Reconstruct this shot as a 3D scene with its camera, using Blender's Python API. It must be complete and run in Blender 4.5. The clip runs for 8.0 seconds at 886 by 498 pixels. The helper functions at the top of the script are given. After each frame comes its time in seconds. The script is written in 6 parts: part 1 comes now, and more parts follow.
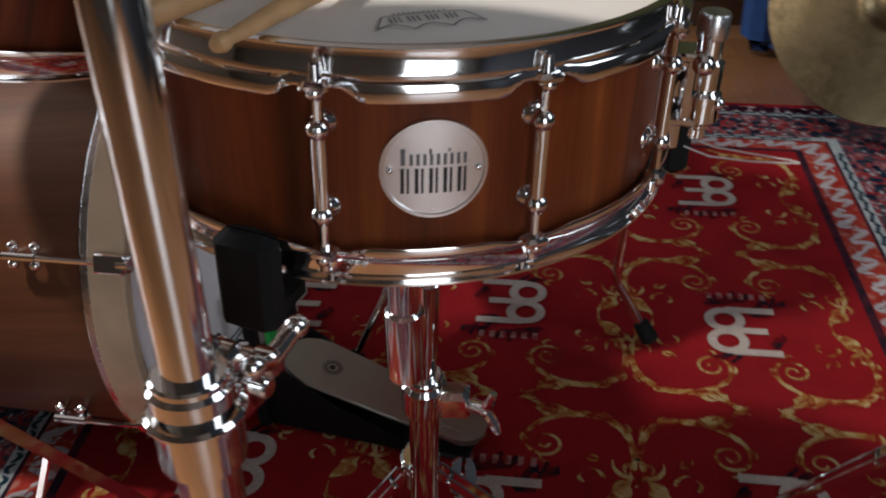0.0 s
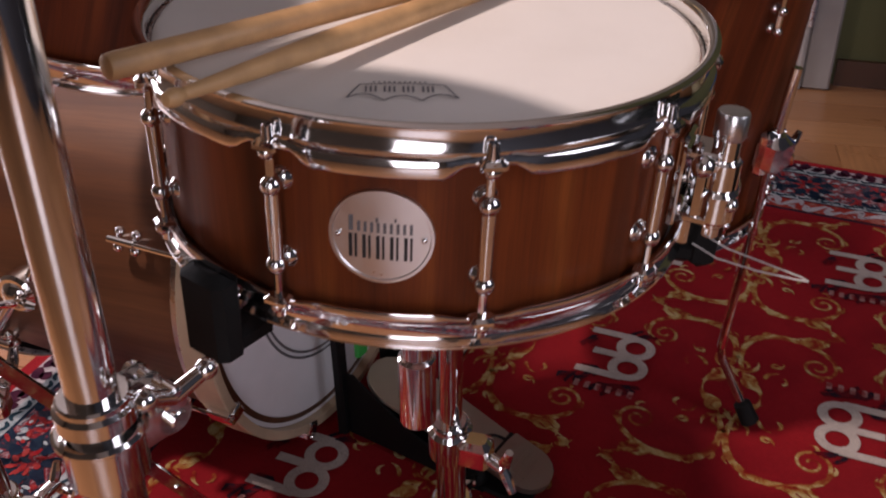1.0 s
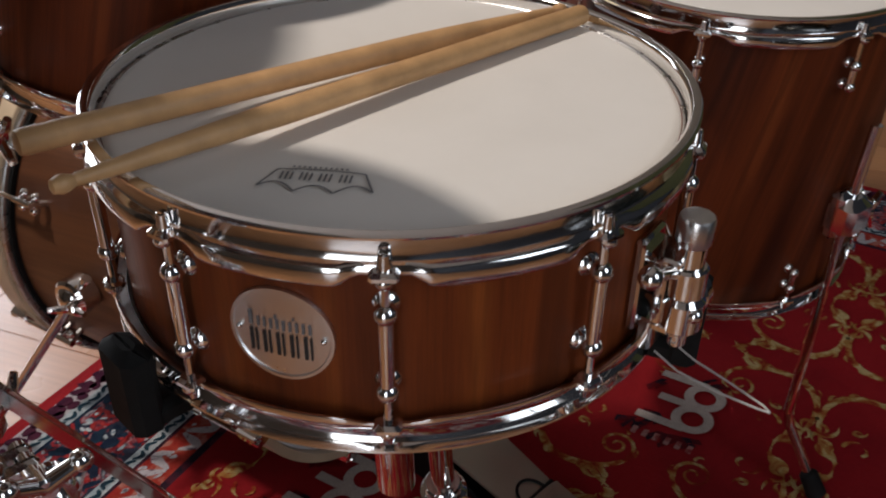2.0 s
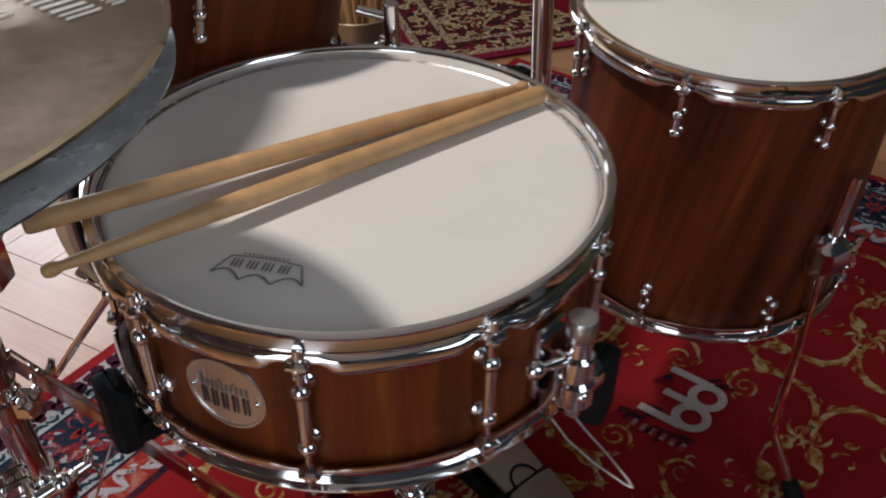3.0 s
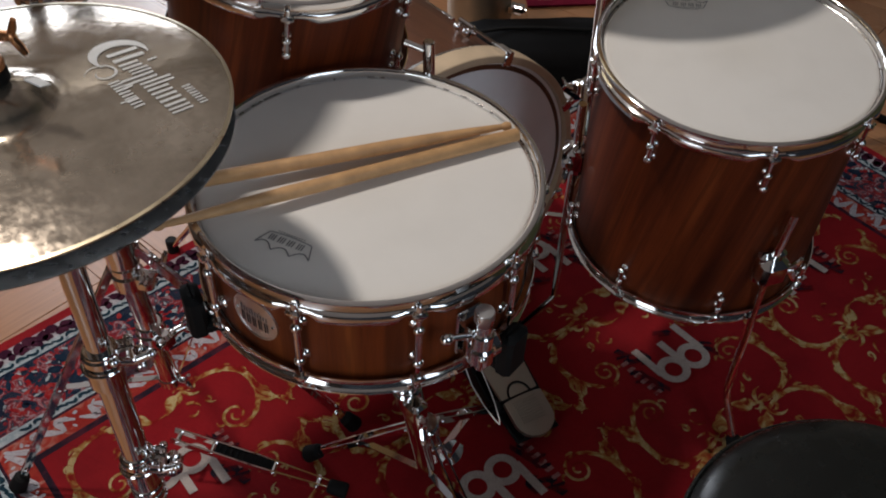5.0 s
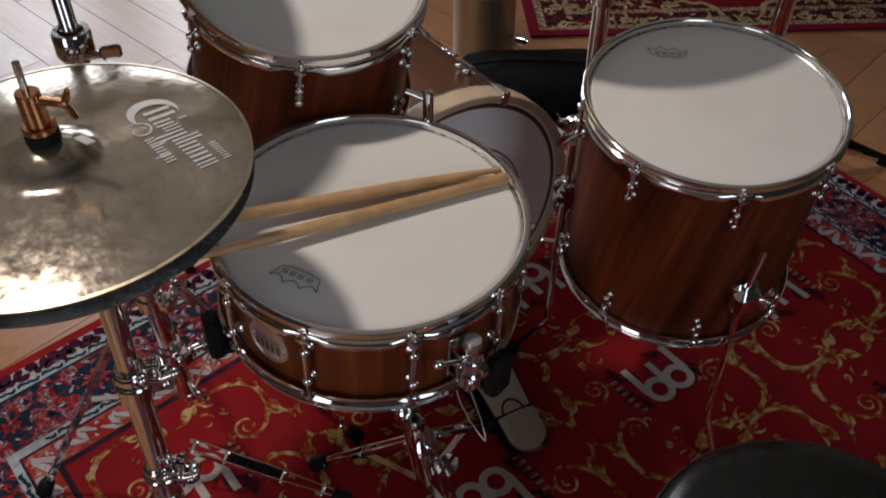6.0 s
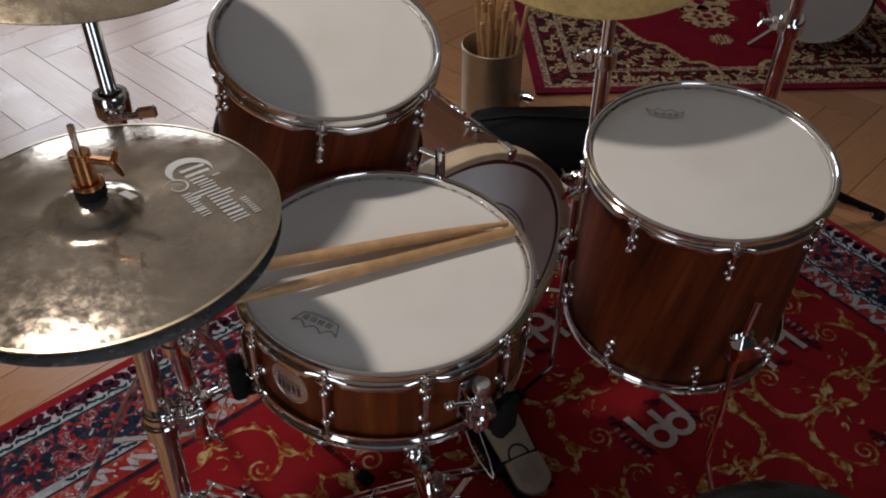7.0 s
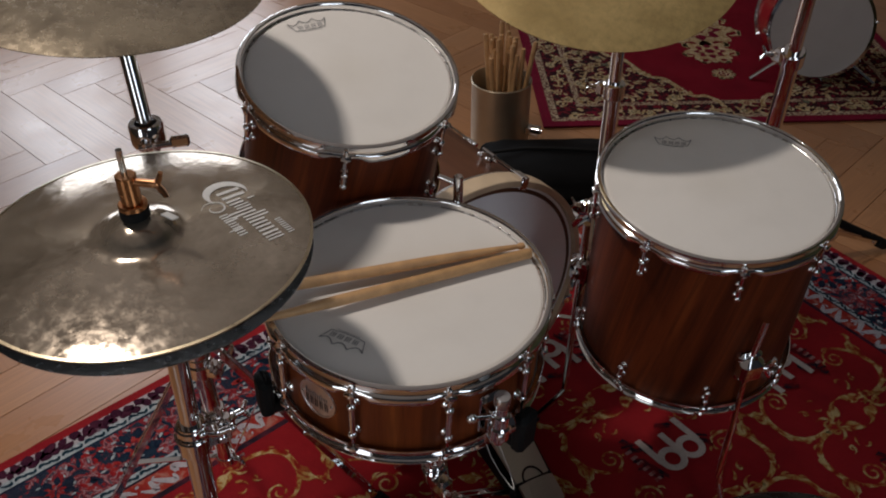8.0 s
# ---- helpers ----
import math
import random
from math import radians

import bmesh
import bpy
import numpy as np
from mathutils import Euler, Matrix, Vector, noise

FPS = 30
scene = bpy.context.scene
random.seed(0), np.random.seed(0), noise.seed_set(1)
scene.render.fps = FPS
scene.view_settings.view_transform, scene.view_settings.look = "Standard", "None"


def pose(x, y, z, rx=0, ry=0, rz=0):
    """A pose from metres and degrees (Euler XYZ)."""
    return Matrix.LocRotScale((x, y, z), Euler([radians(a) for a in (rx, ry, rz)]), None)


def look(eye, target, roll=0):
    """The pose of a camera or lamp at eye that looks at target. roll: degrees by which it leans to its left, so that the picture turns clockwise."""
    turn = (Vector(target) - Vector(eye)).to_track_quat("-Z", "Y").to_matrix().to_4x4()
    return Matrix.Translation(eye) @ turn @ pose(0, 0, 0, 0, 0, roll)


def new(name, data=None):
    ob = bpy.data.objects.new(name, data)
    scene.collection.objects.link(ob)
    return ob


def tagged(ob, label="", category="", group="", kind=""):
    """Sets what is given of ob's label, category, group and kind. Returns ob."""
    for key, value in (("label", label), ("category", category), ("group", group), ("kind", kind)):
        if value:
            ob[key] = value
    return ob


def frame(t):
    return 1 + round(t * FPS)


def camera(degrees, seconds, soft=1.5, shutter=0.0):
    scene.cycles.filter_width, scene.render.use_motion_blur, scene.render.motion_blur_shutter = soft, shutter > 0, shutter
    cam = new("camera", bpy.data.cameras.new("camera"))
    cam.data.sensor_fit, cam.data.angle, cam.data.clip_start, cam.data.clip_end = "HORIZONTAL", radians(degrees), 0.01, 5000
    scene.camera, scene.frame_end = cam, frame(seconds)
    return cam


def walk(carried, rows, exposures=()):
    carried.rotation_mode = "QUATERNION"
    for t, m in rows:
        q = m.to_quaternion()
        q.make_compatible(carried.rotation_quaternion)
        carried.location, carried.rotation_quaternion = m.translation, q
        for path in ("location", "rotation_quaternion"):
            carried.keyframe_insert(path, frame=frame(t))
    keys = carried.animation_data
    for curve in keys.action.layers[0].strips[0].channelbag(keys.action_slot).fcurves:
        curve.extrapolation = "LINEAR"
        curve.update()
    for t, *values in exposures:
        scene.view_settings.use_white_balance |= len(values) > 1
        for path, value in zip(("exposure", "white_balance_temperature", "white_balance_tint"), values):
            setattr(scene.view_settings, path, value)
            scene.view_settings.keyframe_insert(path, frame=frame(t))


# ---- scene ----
cam = camera(51.0, 8.0, 1.9, 0.5)
PATH = [
    (0, (0.073, 0.036, 0.898), (-0.071, 1.719, -0.172), -2.5),
    (0.5, (0.163, 0.049, 0.908), (-0.24, 1.699, -0.147), -1.5),
    (1, (0.206, 0.072, 0.925), (-0.358, 1.688, -0.109), -1.1),
    (1.2, (0.225, 0.091, 0.931), (-0.39, 1.693, -0.097), -1.3),
    (2.3, (0.32, 0.197, 0.982), (-0.594, 1.597, -0.116), -2.3),
    (2.5, (0.337, 0.204, 1.008), (-0.608, 1.548, -0.131), -2.2),
    (3, (0.396, 0.211, 1.082), (-0.567, 1.515, -0.089), -2.4),
    (3.5, (0.493, 0.213, 1.153), (-0.528, 1.386, -0.104), -1.8),
    (4, (0.561, 0.208, 1.226), (-0.499, 1.272, -0.095), -0.7),
    (4.5, (0.591, 0.192, 1.293), (-0.472, 1.192, -0.075), 0.1),
    (5.8, (0.66, 0.156, 1.426), (-0.425, 1.145, 0.068), 0.1),
    (6, (0.672, 0.148, 1.443), (-0.421, 1.139, 0.093), 0.3),
    (6.5, (0.695, 0.131, 1.469), (-0.432, 1.145, 0.165), 0.4),
    (7, (0.709, 0.106, 1.49), (-0.446, 1.135, 0.222), 0.3),
    (7.5, (0.721, 0.075, 1.498), (-0.457, 1.111, 0.258), 0.1),
    (8, (0.734, 0.055, 1.506), (-0.463, 1.111, 0.3), -0.1),
]
EXPOSURES = [(0.0, 0.44, 6450, 9), (0.5, 0.52, 6600, 12), (1.0, 0.50, 6900, 29), (1.2, 0.46, 6800, 22), (2.5, 0.06, 6500, 10), (3.0, 0.26, 6300, 9), (3.5, 0.20, 6300, 9), (4.0, 0.22, 6300, 9), (4.5, 0.10, 6300, 9), (6.0, -0.23, 6500, 10), (7.0, -0.29, 6500, 10), (8.0, -0.36, 6550, 11)]
walk(cam, [(t, look(eye, target, roll)) for t, eye, target, roll in PATH], EXPOSURES)

# ---- light ----
LAMP = Vector((-1.25, 0.18, 3.15))
world = bpy.data.worlds.new("world")
scene.world = world
world.use_nodes = True
wnt = world.node_tree
sky = wnt.nodes.new("ShaderNodeTexSky")
sky.sky_type, sky.sun_disc, sky.sun_elevation, sky.sun_rotation = "NISHITA", False, radians(35), radians(200)
wnt.links.new(sky.outputs[0], wnt.nodes["Background"].inputs[0])
wnt.nodes["Background"].inputs[1].default_value = 0.05


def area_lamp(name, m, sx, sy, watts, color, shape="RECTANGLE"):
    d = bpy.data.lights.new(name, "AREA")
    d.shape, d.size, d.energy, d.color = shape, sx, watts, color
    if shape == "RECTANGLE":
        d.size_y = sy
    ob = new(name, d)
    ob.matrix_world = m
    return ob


# a warm ceiling lamp, daylight in the west and south windows, added east fill
bulb = bpy.data.lights.new("ceiling_bulb", "SPOT")
bulb.energy, bulb.color, bulb.shadow_soft_size, bulb.spot_size, bulb.spot_blend = 192, (1.0, 0.91, 0.83), 0.115, radians(60), 0.9
new("ceiling_bulb", bulb).matrix_world = look(LAMP, (-0.46, 0.76, 0.60))
area_lamp("window_daylight", look((-3.72, 1.41, 1.57), (0, 1.41, 1.4)), 0.70, 2.0, 28, (0.89, 0.925, 1.0))
area_lamp("window_daylight", look((-3.72, 2.34, 1.57), (0, 2.34, 1.4)), 0.70, 2.0, 28, (0.89, 0.925, 1.0))
area_lamp("window_daylight", look((0.85, -2.10, 1.1), (0.85, 1, 1.1)), 0.9, 1.9, 15.0, (0.88, 0.93, 1.0))
# fill through an unseen east window, added to lift bass head and rug
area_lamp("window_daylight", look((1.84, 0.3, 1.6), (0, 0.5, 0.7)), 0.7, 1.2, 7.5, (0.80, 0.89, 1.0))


# ---- materials ----
class Nodes:
    def __init__(self, name):
        self.m = bpy.data.materials.new(name)
        self.m.use_nodes = True
        self.t = self.m.node_tree
        self.b = self.t.nodes["Principled BSDF"]

    def add(self, kind, **props):
        n = self.t.nodes.new(kind)
        for k, v in props.items():
            if k in ("operation", "blend_type", "data_type", "feature", "distance", "noise_dimensions", "voronoi_dimensions"):
                if k == "operation":
                    n.operation = v
                elif k == "blend_type":
                    n.blend_type = v
                elif k == "data_type":
                    n.data_type = v
                elif k == "feature":
                    n.feature = v
                elif k == "noise_dimensions":
                    n.noise_dimensions = v
            else:
                n.inputs[k].default_value = v
        return n

    def link(self, a, b):
        self.t.links.new(a, b)

    def set(self, **kw):
        names = {"base": "Base Color", "rough": "Roughness", "metal": "Metallic", "coat": "Coat Weight", "coatr": "Coat Roughness", "sheen": "Sheen Weight", "spec": "Specular IOR Level"}
        for k, v in kw.items():
            self.b.inputs[names[k]].default_value = (*v, 1) if k == "base" else v
        return self

    def coords(self):
        return self.add("ShaderNodeTexCoord").outputs["Object"]

    def scaled(self, vec, s):
        n = self.add("ShaderNodeMapping")
        n.inputs["Scale"].default_value = s
        self.link(vec, n.inputs["Vector"])
        return n.outputs[0]

    def noise(self, vec, scale, detail=4.0, rough=0.55, distort=0.0):
        n = self.add("ShaderNodeTexNoise", Scale=scale, Detail=detail, Roughness=rough, Distortion=distort)
        self.link(vec, n.inputs["Vector"])
        return n.outputs["Fac"]

    def ramp(self, fac, stops):
        n = self.t.nodes.new("ShaderNodeValToRGB")
        e = n.color_ramp.elements
        while len(e) < len(stops):
            e.new(0.5)
        for el, (p, c) in zip(e, stops):
            el.position = p
            el.color = (*c, 1) if len(c) == 3 else c
        self.link(fac, n.inputs[0])
        return n.outputs[0]

    def grey(self, fac, a, b, lo=0.0, hi=1.0):
        n = self.add("ShaderNodeMapRange")
        for k, v in (("From Min", lo), ("From Max", hi), ("To Min", a), ("To Max", b)):
            n.inputs[k].default_value = v
        self.link(fac, n.inputs["Value"])
        return n.outputs[0]

    def mix(self, fac, a, b, mode="MIX"):
        n = self.add("ShaderNodeMix", data_type="RGBA", blend_type=mode)
        for v, i in ((fac, 0), (a, 6), (b, 7)):
            if isinstance(v, (int, float)):
                n.inputs[i].default_value = v
            elif isinstance(v, tuple):
                n.inputs[i].default_value = (*v, 1)
            else:
                self.link(v, n.inputs[i])
        return n.outputs[2]

    def bump(self, fac, strength, dist=0.001):
        n = self.add("ShaderNodeBump", Strength=strength, Distance=dist)
        self.link(fac, n.inputs["Height"])
        self.link(n.outputs[0], self.b.inputs["Normal"])

    def base(self, c):
        self.link(c, self.b.inputs["Base Color"])

    def rough(self, c):
        self.link(c, self.b.inputs["Roughness"])


def shell_wood(name, radius, dark, mid, light, band, grain, slant, mixing, gloss=0.24):
    """Oiled veneer round a drum: bands along the girth, fine upright grain."""
    n = Nodes(name).set(rough=0.45, spec=gloss)
    sep = n.add("ShaderNodeSeparateXYZ")
    n.link(n.coords(), sep.inputs[0])
    an = n.add("ShaderNodeMath", operation="ARCTAN2")
    n.link(sep.outputs[1], an.inputs[0])
    n.link(sep.outputs[0], an.inputs[1])
    arc = n.add("ShaderNodeMath", operation="MULTIPLY")
    arc.inputs[1].default_value = radius
    n.link(an.outputs[0], arc.inputs[0])
    lean = n.add("ShaderNodeMath", operation="MULTIPLY_ADD")
    lean.inputs[1].default_value = slant
    n.link(sep.outputs[2], lean.inputs[0])
    n.link(arc.outputs[0], lean.inputs[2])
    uv = n.add("ShaderNodeCombineXYZ")
    n.link(lean.outputs[0], uv.inputs[0])
    n.link(sep.outputs[2], uv.inputs[1])
    broad = n.noise(n.scaled(uv.outputs[0], (band, band * 0.05, 1)), 1.0, 3.0, 0.5, 0.15)
    streak = n.noise(n.scaled(uv.outputs[0], (grain, grain * 0.045, 1)), 1.0, 5.0, 0.6, 0.9)
    fine = n.noise(n.scaled(uv.outputs[0], (700, 16, 1)), 1.0, 3.0, 0.7)
    c1 = n.ramp(broad, [(0.34, dark), (0.46, mid), (0.54, mid), (0.66, light)])
    c2 = n.mix(n.grey(streak, 0.0, mixing, 0.40, 0.66), c1, dark)
    c3 = n.mix(n.grey(fine, 0.0, 0.28, 0.45, 0.75), c2, tuple(0.5 * v for v in dark))
    n.base(c3)
    n.rough(n.grey(streak, 0.36, 0.52))
    n.bump(fine, 0.12, 0.0004)
    return n.m


def metal(name, col, rough, wear=0.12, scale=60):
    n = Nodes(name).set(base=col, metal=1.0, rough=rough)
    f = n.noise(n.coords(), scale, 4.0)
    n.rough(n.grey(f, max(0.02, rough - wear * 0.4), rough + wear, 0.3, 0.75))
    return n.m


def plain(name, col, rough, vary=0.25, scale=25.0, bump=0.0, metalness=0.0, bscale=400.0):
    n = Nodes(name).set(rough=rough, metal=metalness)
    f = n.noise(n.coords(), scale, 5.0)
    n.base(n.mix(n.grey(f, 0.0, 1.0, 0.3, 0.7), tuple(v * (1 - vary) for v in col), tuple(min(1, v * (1 + vary)) for v in col)))
    n.rough(n.grey(f, rough * 0.85, min(1, rough * 1.15)))
    if bump:
        n.bump(n.noise(n.coords(), bscale, 3.0), bump, 0.0006)
    return n.m


def drum_skin():
    n = Nodes("coated_skin").set(rough=0.6)
    co = n.coords()
    smudge = n.noise(co, 14.0, 4.0)
    speck = n.noise(co, 700.0, 2.0)
    d = n.add("ShaderNodeVectorMath", operation="LENGTH")
    n.link(co, d.inputs[0])
    worn = n.mix(n.grey(d.outputs["Value"], 0.35, 0.0, 0.0, 0.07), (0.73, 0.70, 0.66), (0.60, 0.56, 0.49))
    n.base(n.mix(n.grey(smudge, 0.0, 0.22, 0.45, 0.75), worn, (0.58, 0.55, 0.51)))
    n.bump(speck, 0.15, 0.0003)
    return n.m


def cymbal_bronze(name, base, dark, rough, shine):
    n = Nodes(name).set(metal=shine, rough=rough)
    co = n.coords()
    patina = n.noise(co, 9.0, 6.0, 0.65)
    hammer = n.add("ShaderNodeTexVoronoi", Scale=150.0)
    hammer.feature = "SMOOTH_F1"
    n.link(co, hammer.inputs["Vector"])
    d = n.add("ShaderNodeVectorMath", operation="LENGTH")
    n.link(n.scaled(co, (1, 1, 0)), d.inputs[0])
    rings = n.add("ShaderNodeTexNoise", Scale=420.0, Detail=2.0)
    rings.noise_dimensions = "1D"
    n.link(d.outputs["Value"], rings.inputs["W"])
    mottle = n.noise(co, 75.0, 5.0, 0.7)
    both = n.mix(n.grey(mottle, 0.0, 0.40, 0.42, 0.66), n.mix(n.grey(patina, 0.0, 1.0, 0.38, 0.62), dark, base), tuple(0.62 * v for v in dark))
    n.base(both)
    n.rough(n.grey(mottle, rough - 0.05, rough + 0.10, 0.35, 0.65))
    h = n.add("ShaderNodeMath", operation="MULTIPLY_ADD")
    h.inputs[1].default_value = 0.05
    n.link(rings.outputs["Fac"], h.inputs[0])
    n.link(hammer.outputs["Distance"], h.inputs[2])
    blur = n.noise(co, 70.0, 2.0, 0.5)
    h2 = n.add("ShaderNodeMath", operation="MULTIPLY_ADD")
    h2.inputs[1].default_value = 0.22
    n.link(blur, h2.inputs[0])
    n.link(h.outputs[0], h2.inputs[2])
    n.bump(h2.outputs[0], 0.12, 0.0008)
    return n.m


def pile(name, stops, scale, kind="noise", stretch=(1, 1, 1), vary=0.25, edge=0.02):
    """Carpet pile; stops over a blotch texture give the woven figures."""
    n = Nodes(name).set(rough=0.95, spec=0.08, sheen=0.45)
    n.b.inputs["Sheen Roughness"].default_value = 0.45
    n.b.inputs["Sheen Tint"].default_value = (*stops[len(stops) // 2][1], 1)
    co = n.scaled(n.coords(), stretch)
    if kind == "cells":
        v = n.add("ShaderNodeTexVoronoi", Scale=scale)
        v.feature = "F1"
        n.link(co, v.inputs["Vector"])
        f = v.outputs["Distance"]
    elif kind == "edges":
        v = n.add("ShaderNodeTexVoronoi", Scale=scale)
        v.feature = "DISTANCE_TO_EDGE"
        n.link(co, v.inputs["Vector"])
        f = v.outputs["Distance"]
    else:
        f = n.noise(co, scale, 3.0, 0.5, 0.8)
    c = n.ramp(f, stops)
    tuft = n.noise(n.coords(), 900.0, 2.0)
    wear = n.noise(n.coords(), 5.0, 4.0)
    c = n.mix(n.grey(tuft, 0.0, vary * 2, 0.4, 0.7), c, (0.0, 0.0, 0.0))
    c = n.mix(n.grey(wear, 0.0, 0.35, 0.45, 0.75), c, (0.03, 0.006, 0.008))
    n.base(c)
    n.bump(tuft, 0.7, 0.002)
    return n.m


def board_wood(name):
    n = Nodes(name).set(coat=0.75, coatr=0.34)
    rnd = n.add("ShaderNodeObjectInfo").outputs["Random"]
    isl = n.add("ShaderNodeNewGeometry").outputs["Random Per Island"]
    both = n.add("ShaderNodeMath", operation="ADD")
    n.link(rnd, both.inputs[0])
    n.link(isl, both.inputs[1])
    fr = n.add("ShaderNodeMath", operation="FRACT")
    n.link(both.outputs[0], fr.inputs[0])
    uvm = n.add("ShaderNodeUVMap").outputs[0]
    off = n.add("ShaderNodeVectorMath", operation="ADD")
    sh = n.add("ShaderNodeVectorMath", operation="SCALE")
    cx = n.add("ShaderNodeCombineXYZ")
    n.link(fr.outputs[0], cx.inputs[0])
    n.link(fr.outputs[0], cx.inputs[1])
    n.link(cx.outputs[0], sh.inputs[0])
    sh.inputs["Scale"].default_value = 37.0
    n.link(uvm, off.inputs[0])
    n.link(sh.outputs[0], off.inputs[1])
    grain = n.noise(n.scaled(off.outputs[0], (5, 130, 1)), 1.0, 5.0, 0.6, 0.5)
    tone = n.ramp(fr.outputs[0], [(0.0, (0.36, 0.158, 0.066)), (0.5, (0.42, 0.192, 0.080)), (1.0, (0.48, 0.230, 0.100))])
    n.base(n.mix(n.grey(grain, 0.0, 0.6, 0.4, 0.75), tone, (0.24, 0.102, 0.042)))
    wear = n.noise(n.scaled(off.outputs[0], (6, 6, 1)), 1.0, 4.0)
    n.rough(n.grey(wear, 0.24, 0.44, 0.3, 0.7))
    n.bump(grain, 0.06, 0.0006)
    return n.m


M = {}
M["snare_wood"] = shell_wood("walnut_snare", 0.178, (0.052, 0.012, 0.004), (0.175, 0.036, 0.008), (0.31, 0.080, 0.016), 17, 70, 0.0, 0.38)
M["drum_wood"] = shell_wood("walnut_shell", 0.176, (0.034, 0.006, 0.002), (0.145, 0.028, 0.007), (0.25, 0.058, 0.014), 14, 42, -0.16, 0.70)
M["bass_wood"] = shell_wood("walnut_bass", 0.26, (0.060, 0.022, 0.011), (0.120, 0.045, 0.020), (0.18, 0.075, 0.034), 9, 60, 0.1, 0.5, 0.42)
M["chrome"] = metal("chrome", (0.86, 0.85, 0.84), 0.07, 0.05)
M["chrome_dull"] = metal("brushed_steel", (0.74, 0.74, 0.74), 0.26, 0.12)
M["skin"] = drum_skin()
M["smooth_skin"] = plain("smooth_white_skin", (0.90, 0.91, 0.93), 0.30, 0.06, 9.0)
M["maple"] = plain("maple_hoop", (0.57, 0.44, 0.30), 0.35, 0.12, 20.0)
M["stick"] = plain("hickory", (0.52, 0.30, 0.135), 0.5, 0.18, 40.0, 0.1)
M["rubber"] = plain("black_rubber", (0.007, 0.007, 0.007), 0.72, 0.3, 60.0, 0.2)
M["black_metal"] = plain("black_powder_coat", (0.006, 0.006, 0.0065), 0.50, 0.25, 80.0, 0.1)
M["pedal_plate"] = metal("cast_aluminium", (0.48, 0.50, 0.44), 0.36, 0.14)
M["green_felt"] = plain("green_plastic", (0.03, 0.42, 0.08), 0.45, 0.15)
M["ink"] = plain("black_ink", (0.02, 0.02, 0.022), 0.55, 0.2)
M["grey_ink"] = plain("grey_ink", (0.16, 0.16, 0.17), 0.5, 0.15)
M["white_ink"] = plain("white_print", (0.56, 0.56, 0.55), 0.5, 0.1)
M["badge"] = metal("badge_tin", (0.80, 0.79, 0.79), 0.30, 0.08)
M["hat_bronze"] = cymbal_bronze("hat_bronze", (0.47, 0.40, 0.32), (0.29, 0.24, 0.185), 0.12, 0.72)
M["dark_bronze"] = cymbal_bronze("dark_bronze", (0.42, 0.35, 0.25), (0.20, 0.160, 0.115), 0.22, 0.75)
# bottom cymbal: the window's bluish reflection is put into the base colour
M["window_tint_bronze"] = cymbal_bronze("window_tint_bronze", (0.33, 0.35, 0.37), (0.17, 0.185, 0.20), 0.20, 0.85)
M["ride_bronze"] = cymbal_bronze("ride_bronze", (0.68, 0.50, 0.22), (0.48, 0.34, 0.14), 0.34, 0.55)
M["hat_edge"] = metal("bronze_edge", (0.46, 0.39, 0.27), 0.30, 0.1)
M["cord"] = plain("clear_cord", (0.62, 0.60, 0.58), 0.25, 0.1)
for dull in ("rubber", "black_metal"):
    M[dull].node_tree.nodes["Principled BSDF"].inputs["Specular IOR Level"].default_value = 0.2
M["copper"] = metal("copper_clutch", (0.62, 0.30, 0.14), 0.20, 0.1)
M["vinyl"] = plain("black_vinyl", (0.005, 0.006, 0.0055), 0.27, 0.25, 40.0, 0.10, 0.0, 900.0)
M["bag"] = plain("black_nylon", (0.004, 0.004, 0.0045), 0.9, 0.4, 30.0, 0.5)
M["bag"].node_tree.nodes["Principled BSDF"].inputs["Specular IOR Level"].default_value = 0.15
M["cup"] = plain("brushed_bin", (0.44, 0.37, 0.27), 0.42, 0.12, 8.0, 0.0, 0.55)
M["red_lacquer"] = plain("red_lacquer", (0.30, 0.016, 0.018), 0.22, 0.2)
M["blue_cloth"] = plain("blue_cloth", (0.012, 0.055, 0.19), 0.85, 0.2, 30.0, 0.4)
M["green_wall"] = plain("olive_wall_paint", (0.13, 0.14, 0.060), 0.85, 0.08, 3.0, 0.15)
M["cream_wall"] = plain("cream_wall_paint", (0.38, 0.33, 0.27), 0.85, 0.06, 3.0, 0.15)
M["ceiling"] = plain("ceiling_white", (0.62, 0.58, 0.54), 0.9, 0.05, 3.0)
M["jamb_paint"] = plain("grey_gloss_paint", (0.36, 0.35, 0.34), 0.4, 0.10, 6.0)
M["dark_wall"] = plain("dark_blue_wall_paint", (0.030, 0.036, 0.048), 0.8, 0.10, 3.0, 0.15)
M["taupe_wall"] = plain("taupe_wall_paint", (0.085, 0.066, 0.050), 0.8, 0.10, 3.0, 0.15)
M["low_bronze"] = cymbal_bronze("low_bronze", (0.19, 0.145, 0.080), (0.12, 0.09, 0.050), 0.36, 0.9)
M["skirting"] = plain("brown_skirting", (0.085, 0.035, 0.016), 0.4, 0.2, 8.0)
M["white_paint"] = plain("white_gloss_paint", (0.66, 0.64, 0.62), 0.35, 0.08, 6.0)
M["pane"] = Nodes("window_glass").set(base=(1, 1, 1), rough=0.02).m
M["pane"].node_tree.nodes["Principled BSDF"].inputs["Transmission Weight"].default_value = 1.0
M["boards"] = board_wood("oak_parquet")
M["screed"] = plain("dark_floor_joint", (0.10, 0.058, 0.032), 0.9, 0.3)
M["rug_red"] = pile("rug_red", [(0.35, (0.28, 0.011, 0.016)), (0.7, (0.35, 0.016, 0.020))], 6.0)
